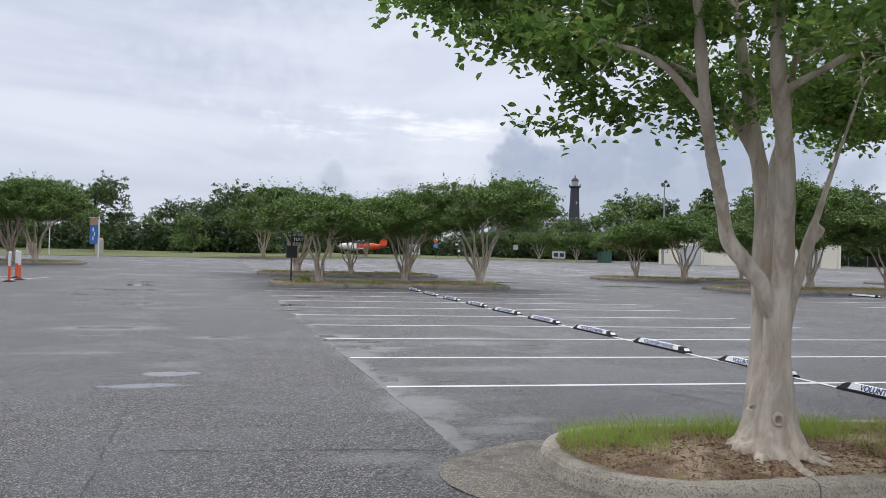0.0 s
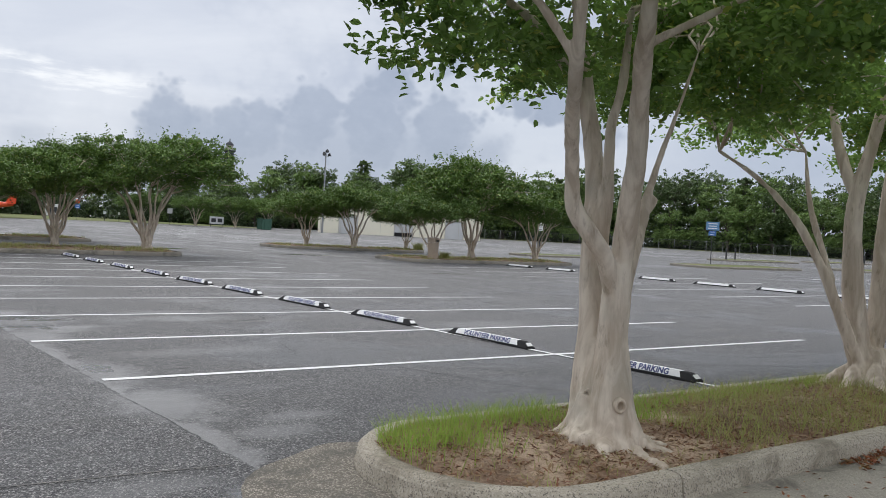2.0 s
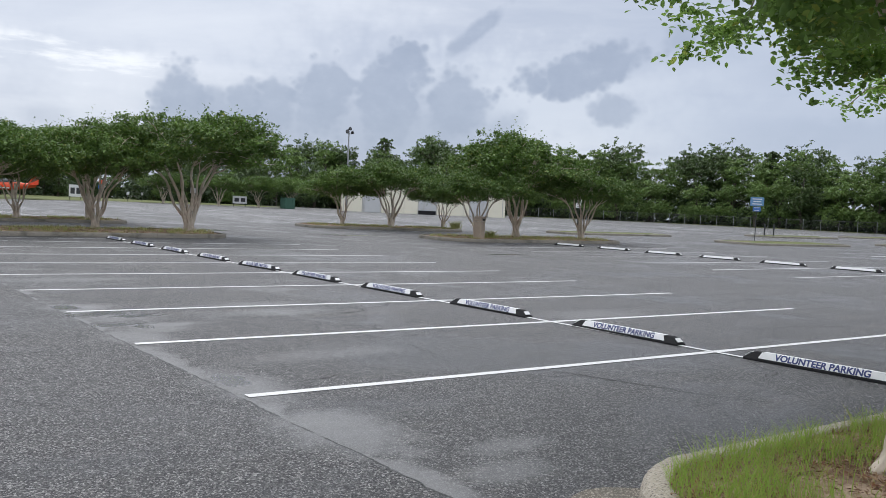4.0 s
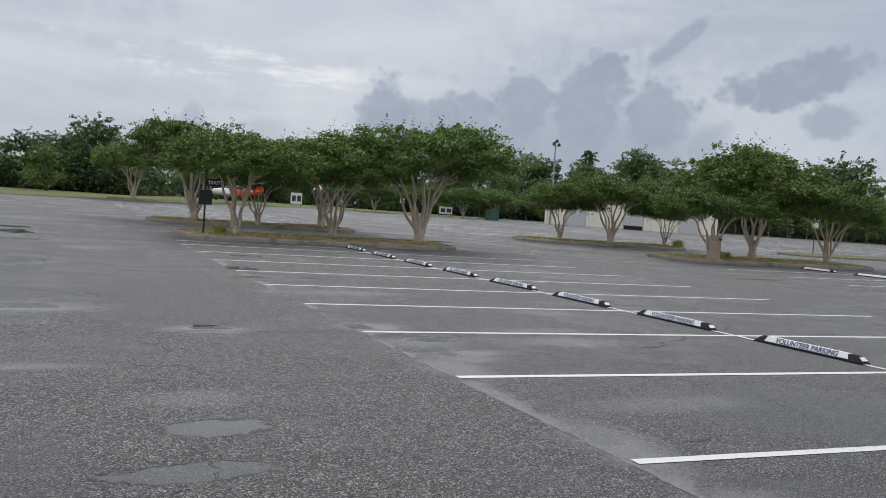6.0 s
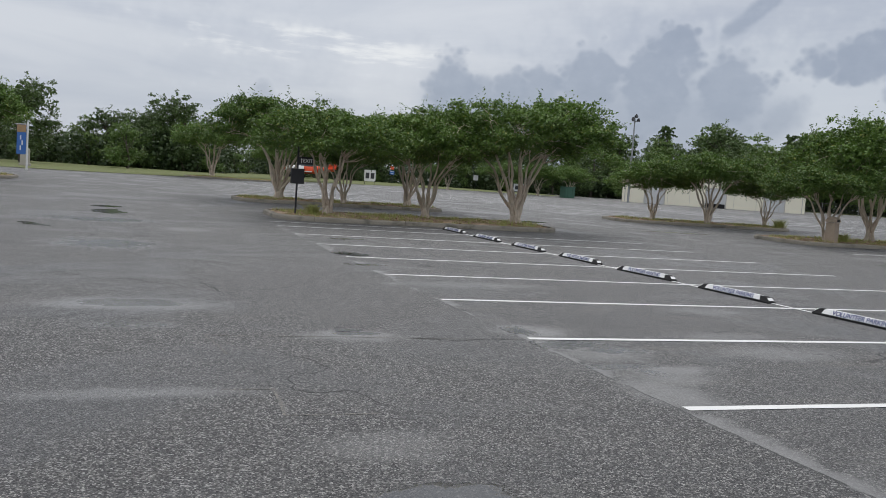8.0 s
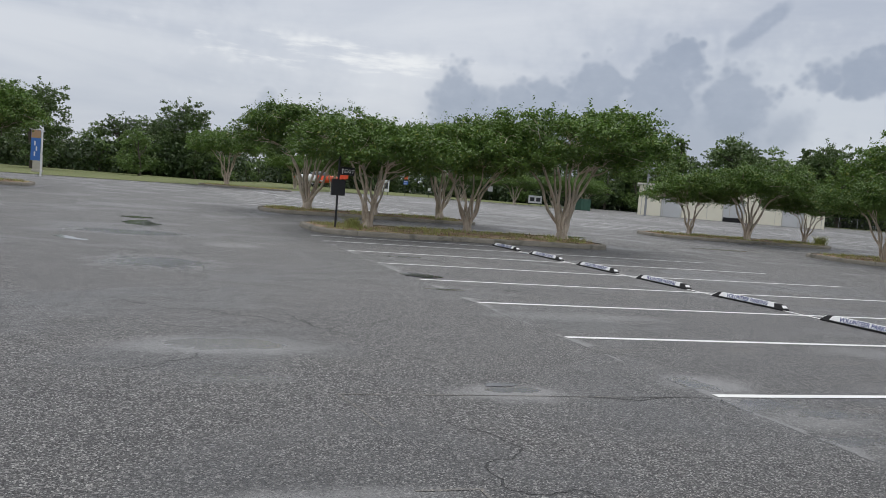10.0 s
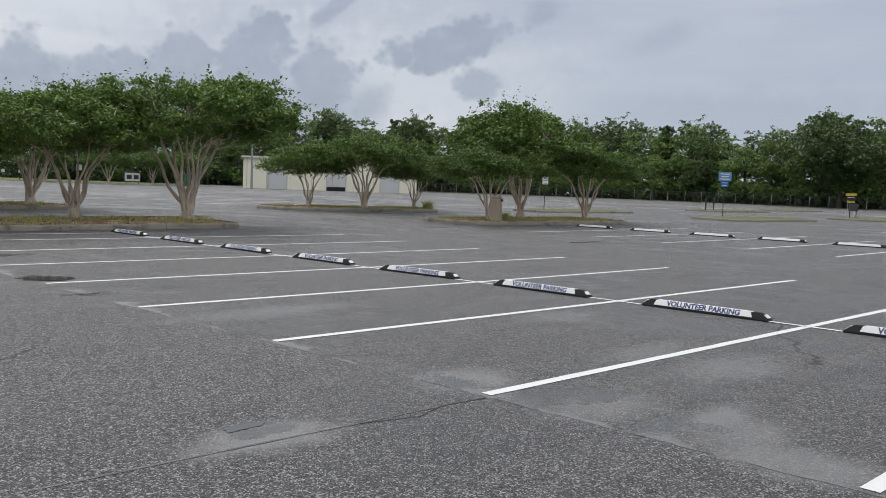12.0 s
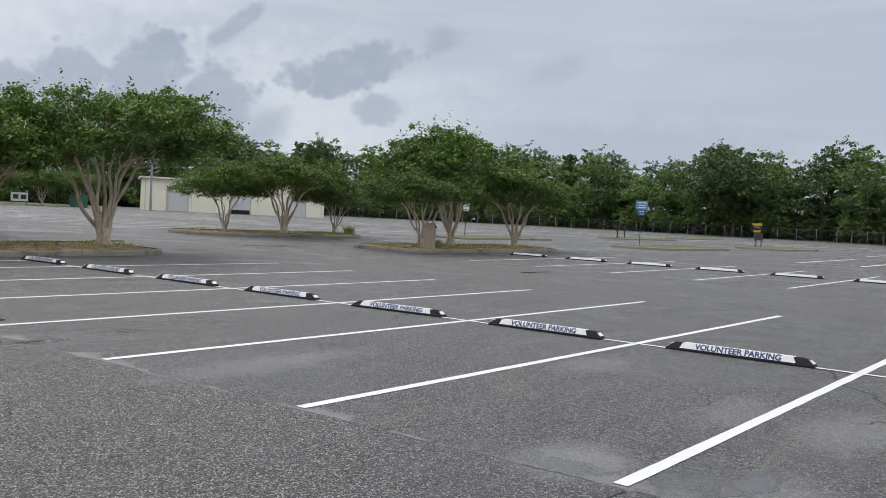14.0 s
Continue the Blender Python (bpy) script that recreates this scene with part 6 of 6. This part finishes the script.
def small_stand(x, y):
    """A dark waist-high box on two legs."""
    ob = thing("pay_stand", x, y, -60, "dark box on two short legs on an island", "box", z=rise(x, y) + 0.1)
    part("box", box(0, 0, 0.85, 0.62, 0.35, 0.6, 0.02), STEEL_DARK, ob)
    for sg in (-1, 1):
        part("leg", box(sg * 0.24, 0, 0.28, 0.06, 0.06, 0.58, 0.008), STEEL_DARK, ob)
    return ob


small_stand(67.4, 32.3)
for x, y in ((69.0, 45.4), (70.2, 45.2)):
    ob = thing("bollard", x, y, 0, "thin dark bollard on a grassy island", "bollard", "bollards on the island", z=rise(x, y) + 0.1)
    part("post", lathe([(0.07, 0), (0.07, 1.05), (0.05, 1.1)], 10), STEEL_DARK, ob)


# ---- banner, stone markers ----
def banner(x, y):
    ob = thing("banner_pole", x, y, 0, "white pole carrying a blue banner with a tan top", "banner")
    part("pole", lathe([(0.07, 0), (0.07, 3.7), (0.05, 3.75)], 10), WHITE, ob)
    cl = part("cloth", box(-0.42, 0, 2.35, 0.66, 0.03, 2.3, 0.01), BLUE, ob, "blue printed cloth")
    part("print", box(-0.42, -0.018, 3.2, 0.64, 0.006, 0.58), BANNER_TOP, cl, "tan picture at the top")
    for k in range(3):
        part("lettering", box(-0.48 + 0.12 * (k % 2), -0.018, 2.5 - 0.4 * k, 0.10, 0.006, 0.34), WHITE, cl, "upright white lettering")
    part("arm", box(-0.45, 0, 3.55, 0.95, 0.04, 0.04, 0.01), WHITE, ob, "top arm")
    return ob


banner(-10.2, 80.2)


def marker(x, y, h, w):
    ob = thing("stone_marker", x, y, 5, "pale weathered stone marker on the grass verge", "marker", "stone markers")
    part("plinth", box(0, 0, 0.12, w * 1.25, w * 0.8, 0.26, 0.03), STONE, ob)
    bm = box(0, 0, h * 0.45 + 0.2, w, w * 0.55, h * 0.9, 0.04)
    bmesh.ops.create_uvsphere(bm, u_segments=14, v_segments=8, radius=w * 0.5, matrix=Matrix.Translation((0, 0, h * 0.9 + 0.2)) @ Matrix.Diagonal((1, 0.55, 0.5, 1)))
    part("slab", bm, STONE, ob)
    return ob


marker(-12.0, 96.0, 1.5, 0.85)
marker(-17.5, 90.0, 0.8, 0.9)


# ---- utility box ----
ob = thing("green_cabinet", 57.0, 115.0, 8, "green metal waste container at the lot edge", "container")
part("body", box(0, 0, 0.75, 1.7, 1.3, 1.5, 0.05), GREEN_BIN, ob)
part("lid", box(0, 0, 1.56, 1.8, 1.4, 0.12, 0.03), GREEN_BIN, ob, "sloped lid")
for k in (-1, 1):
    part("rib", box(k * 0.4, -0.67, 0.75, 0.08, 0.05, 1.3, 0.01), GREEN_BIN, ob)


# ---- storage building ----
def storage_building():
    ob = thing("storage_building", 65.6, 114.0, -33, "long low cream metal building with grey rolling doors", "building")
    L, D, H = 25.4, 9.0, 4.35
    holes = [(3.2, 2.9), (11.8, 2.9), (19.8, 2.9)]
    x = 0.0
    bm = bmesh.new()
    for d, w in holes:
        box((x + d) / 2, 0, H / 2, d - x, 0.2, H, 0, bm)
        box(d + w / 2, 0, (2.75 + H) / 2, w, 0.2, H - 2.75, 0, bm)
        x = d + w
    box((x + L) / 2, 0, H / 2, L - x, 0.2, H, 0, bm)
    part("front_wall", bm, CREAM, ob)
    for nm, cx, cy, sx, sy in (("side_wall", 0.1, D / 2, 0.2, D - 0.2), ("side_wall", L - 0.1, D / 2, 0.2, D - 0.2), ("back_wall", L / 2, D, L, 0.2)):
        part(nm, box(cx, cy, H / 2, sx, sy, H, 0), CREAM, ob)
    roof = part("roof", box(L / 2, D / 2, H + 0.14, L + 0.8, D + 0.9, 0.28, 0.04), ROOF, ob)
    part("gutter", box(L / 2, -0.52, H + 0.10, L + 0.8, 0.12, 0.14, 0.02), ROOF, roof, "eaves gutter")
    for d, w in holes:
        dr = part("rolling_door", box(d + w / 2, 0.06, 1.37, w, 0.05, 2.74, 0), DOOR_GREY, ob)
        for k in range(9):
            part("slat", box(d + w / 2, 0.026, 0.16 + 0.305 * k, w - 0.06, 0.02, 0.26, 0), DOOR_GREY, dr)
        for sg in (0, 1):
            part("door_jamb", box(d + sg * w, -0.115, 1.4, 0.12, 0.03, 2.8, 0), ROOF, ob)
        part("door_head", box(d + w / 2, -0.115, 2.82, w + 0.24, 0.03, 0.12, 0), ROOF, ob)
    for k in range(9):
        xx = 0.4 + k * (L - 0.8) / 8
        part("downpipe" if k % 4 == 0 else "seam_strip", box(xx, -0.12, H / 2, 0.09 if k % 4 == 0 else 0.04, 0.04, H - 0.1, 0), ROOF, ob)
    part("wall_lamp", box(4.8, -0.16, 3.45, 0.42, 0.12, 0.28, 0.03), STEEL_DARK, ob)
    part("dock_bumper", box(13.2, -0.2, 0.3, 2.7, 0.2, 0.6, 0.03), RUBBER, ob)
    return ob


storage_building()


# ---- fence ----
def fence_run(points, h=1.75):
    ob = thing("chain_fence", points[0][0], points[0][1], 0, "dark chain-link fence with pale posts below the wood", "fence", z=0.0)
    inv = Matrix.Translation((-points[0][0], -points[0][1], 0))
    wire = Tubes()
    rail = Tubes()
    post = lathe([(0.045, 0), (0.045, h + 0.05), (0.02, h + 0.1)], 6)
    pm = bpy.data.meshes.new("post")
    post.to_mesh(pm)
    post.free()
    pm.materials.append(GALV)
    for (ax, ay), (bx, by) in zip(points, points[1:]):
        L = math.hypot(bx - ax, by - ay)
        n = max(1, round(L / 3.0))
        for k in range(n):
            x, y = ax + (bx - ax) * k / n, ay + (by - ay) * k / n
            piece("post", pm, ob, "", inv @ Matrix.Translation((x, y, rise(x, y))))
        a, b = inv @ Vector((ax, ay, rise(ax, ay) + h)), inv @ Vector((bx, by, rise(bx, by) + h))
        rail.add([a, (a + b) / 2, b], [0.03] * 3, 5)
        step = 0.28
        m = int(L / step)
        for k in range(m):
            for sg in (0, 1):
                f0, f1 = k / m, min(1, max(0, (k + (h / step if sg else -h / step) * 0.9) / m))
                p = Vector((ax + (bx - ax) * f0, ay + (by - ay) * f0, 0))
                q = Vector((ax + (bx - ax) * f1, ay + (by - ay) * f1, 0))
                p.z, q.z = rise(p.x, p.y) + 0.05, rise(q.x, q.y) + h
                wire.add([inv @ p, inv @ q], [0.006, 0.006], 3)
    piece("rail", rail.mesh("rail", STEEL_DARK), ob)
    tagged(piece("mesh", wire.mesh("mesh", STEEL_DARK), ob, "dark wire mesh"), kind="stuff")
    return ob


fence_run([(97.5, 124.0), (116.0, 118.0), (129.0, 104.0), (134.0, 80.0), (135.0, 56.0), (130.0, 38.0), (118.0, 22.0)])


# ---- flood lamp pole ----
def flood_pole(x, y):
    ob = thing("flood_lamp", x, y, 20, "tall grey pole with a cluster of flood lamps", "lamp post")
    part("pole", lathe([(0.17, 0), (0.13, 6), (0.09, 11.6), (0.05, 11.7)], 10), GALV, ob)
    part("crossarm", box(0, 0, 11.3, 1.3, 0.09, 0.09, 0.01), GALV, ob)
    for k, (dx, dz) in enumerate(((-0.6, 11.5), (0.0, 11.95), (0.6, 11.5))):
        bm = lathe([(0.10, -0.18), (0.24, 0.05), (0.28, 0.22)], 12, None, pose(dx, -0.1, dz, 70, 0, 25 * (k - 1)))
        part("lamp_head", bm, STEEL_DARK, ob)
    return ob


flood_pole(62.6, 107.7)


# ---- lighthouse ----
def lighthouse():
    x, y = LH
    ob = thing("lighthouse", x, y, 0, "distant tall black lighthouse tower with a lantern gallery", "lighthouse")
    part("tower", lathe([(4.3, 0), (3.9, 8), (3.2, 22), (2.55, 36), (2.45, 39.5)], 24), BRICK_HAZED, ob)
    part("gallery", lathe([(2.5, 39.5), (3.5, 40.2), (3.5, 40.7), (2.4, 40.75)], 24), BRICK_HAZED, ob)
    rl = bmesh.new()
    for k in range(16):
        a = 2 * math.pi * k / 16
        box(3.35 * math.cos(a), 3.35 * math.sin(a), 41.3, 0.1, 0.1, 1.2, 0, rl)
    part("railing", rl, BRICK_HAZED, ob)
    part("lantern", lathe([(1.9, 40.7), (1.9, 43.6), (2.0, 43.7)], 12), STONE, ob, "pale lantern room")
    part("dome", lathe([(2.3, 43.7), (1.9, 44.6), (0.9, 45.5), (0.3, 45.8), (0.28, 46.8), (0.05, 47.4)], 16), BRICK_HAZED, ob)
    for k in range(3):
        part("window", box(0, -3.62 + 0.35 * k + 0.12, 13 + 9 * k, 0.8, 0.2, 1.5, 0.02), STONE, ob)
    return ob


LH = (202.6, 445.8)
lighthouse()


# ---- trainer aircraft on display ----
def aircraft(x, y, turn):
    ob = thing("display_aircraft", x, y, turn, "white and orange-red propeller trainer aircraft parked on the ground", "aircraft")
    sec = [(-3.9, 1.42, 0.12, 0.14), (-3.6, 1.40, 0.42, 0.44), (-2.4, 1.42, 0.58, 0.62), (-0.8, 1.46, 0.62, 0.72), (0.8, 1.48, 0.58, 0.70), (2.4, 1.52, 0.40, 0.48), (4.2, 1.62, 0.16, 0.22)]
    def hull(a, b, name, mat, lab):
        bm = bmesh.new()
        rings = []
        for px, pz, ry, rz in sec[a:b]:
            rings.append([bm.verts.new((px, ry * math.cos(2 * math.pi * k / 16), pz + rz * math.sin(2 * math.pi * k / 16))) for k in range(16)])
        for p, q in zip(rings, rings[1:]):
            for k in range(16):
                bm.faces.new((p[k], p[(k + 1) % 16], q[(k + 1) % 16], q[k]))
        bm.faces.new(rings[0])
        bm.faces.new(rings[-1][::-1])
        bmesh.ops.recalc_face_normals(bm, faces=bm.faces[:])
        part(name, bm, mat, ob, lab, True)
    hull(0, 4, "nose", WHITE, "white nose section")
    hull(3, 7, "tail_boom", RED, "orange-red rear fuselage")
    bm = bmesh.new()
    bmesh.ops.create_uvsphere(bm, u_segments=16, v_segments=10, radius=1.0, matrix=Matrix.Translation((-0.1, 0, 2.1)) @ Matrix.Diagonal((1.6, 0.46, 0.52, 1)))
    part("canopy", bm, GLASS, ob, "dark glazed canopy", True)
    for sg in (-1, 1):
        bm = prism([(-1.5, 0), (0.5, 0), (0.15, 5.2), (-0.75, 5.2)], 0.16, None, pose(0, sg * 0.5, 1.1, -90 * 1, 0, 0) if sg > 0 else pose(0, sg * 0.5, 1.1, 90, 0, 0))
        bmesh.ops.recalc_face_normals(bm, faces=bm.faces[:])
        part("wing", bm, WHITE if sg < 0 else RED, ob)
        bm = prism([(3.3, 0), (4.3, 0), (4.2, 1.9), (3.7, 1.9)], 0.1, None, pose(0, 0, 1.75, -90, 0, 0) if sg > 0 else pose(0, 0, 1.75, 90, 0, 0))
        bmesh.ops.recalc_face_normals(bm, faces=bm.faces[:])
        part("tailplane", bm, RED, ob)
        part("wheel", lathe([(0.12, -0.09), (0.3, -0.06), (0.3, 0.06), (0.12, 0.09)], 14, None, pose(-0.9, sg * 1.3, 0.3, 90, 0, 0)), RUBBER, ob)
        part("gear_leg", box(-0.9, sg * 1.3, 0.72, 0.09, 0.09, 0.85, 0.01), GALV, ob)
    bm = prism([(2.9, 1.7), (4.5, 1.75), (4.65, 3.25), (3.9, 3.3)], 0.12)
    bmesh.ops.recalc_face_normals(bm, faces=bm.faces[:])
    part("fin", bm, RED, ob, "orange-red tail fin")
    part("wheel", lathe([(0.1, -0.07), (0.24, -0.05), (0.24, 0.05), (0.1, 0.07)], 12, None, pose(-3.0, 0, 0.24, 90, 0, 0)), RUBBER, ob)
    part("gear_leg", box(-3.0, 0, 0.6, 0.08, 0.08, 0.9, 0.01), GALV, ob)
    part("propeller", box(-4.0, 0, 1.42, 0.06, 0.16, 2.2, 0.02), BLACK, ob)
    part("spinner", lathe([(0.22, 0), (0.17, 0.2), (0.03, 0.36)], 14, None, pose(-3.88, 0, 1.42, 0, -90, 0)), RED, ob)
    return ob


aircraft(25.0, 145.0, -8)


# ---- small shrubs at tree feet ----
def shrub(x, y, r, seed, label, mat=BLADE_DRY):
    g = np.random.default_rng(seed)
    pts = [(x + g.normal(0, r * 0.35), y + g.normal(0, r * 0.35)) for _ in range(260)]
    ob = turf("shrub", pts, r * 1.2, 0.03, mat, seed, label, 0.9, 0.12)
    ob["category"], ob["kind"] = "shrub", "stuff"


shrub(33.5, 46.6, 0.4, 1, "small spiky green shrub at a tree foot")
shrub(3.4, 36.2, 0.28, 2, "dry brown shrub beside a sign post")
shrub(26.3, 34.9, 0.3, 3, "dry shoots at a tree foot")
shrub(24.6, 4.2, 0.4, 4, "spiky shoots at a tree foot")
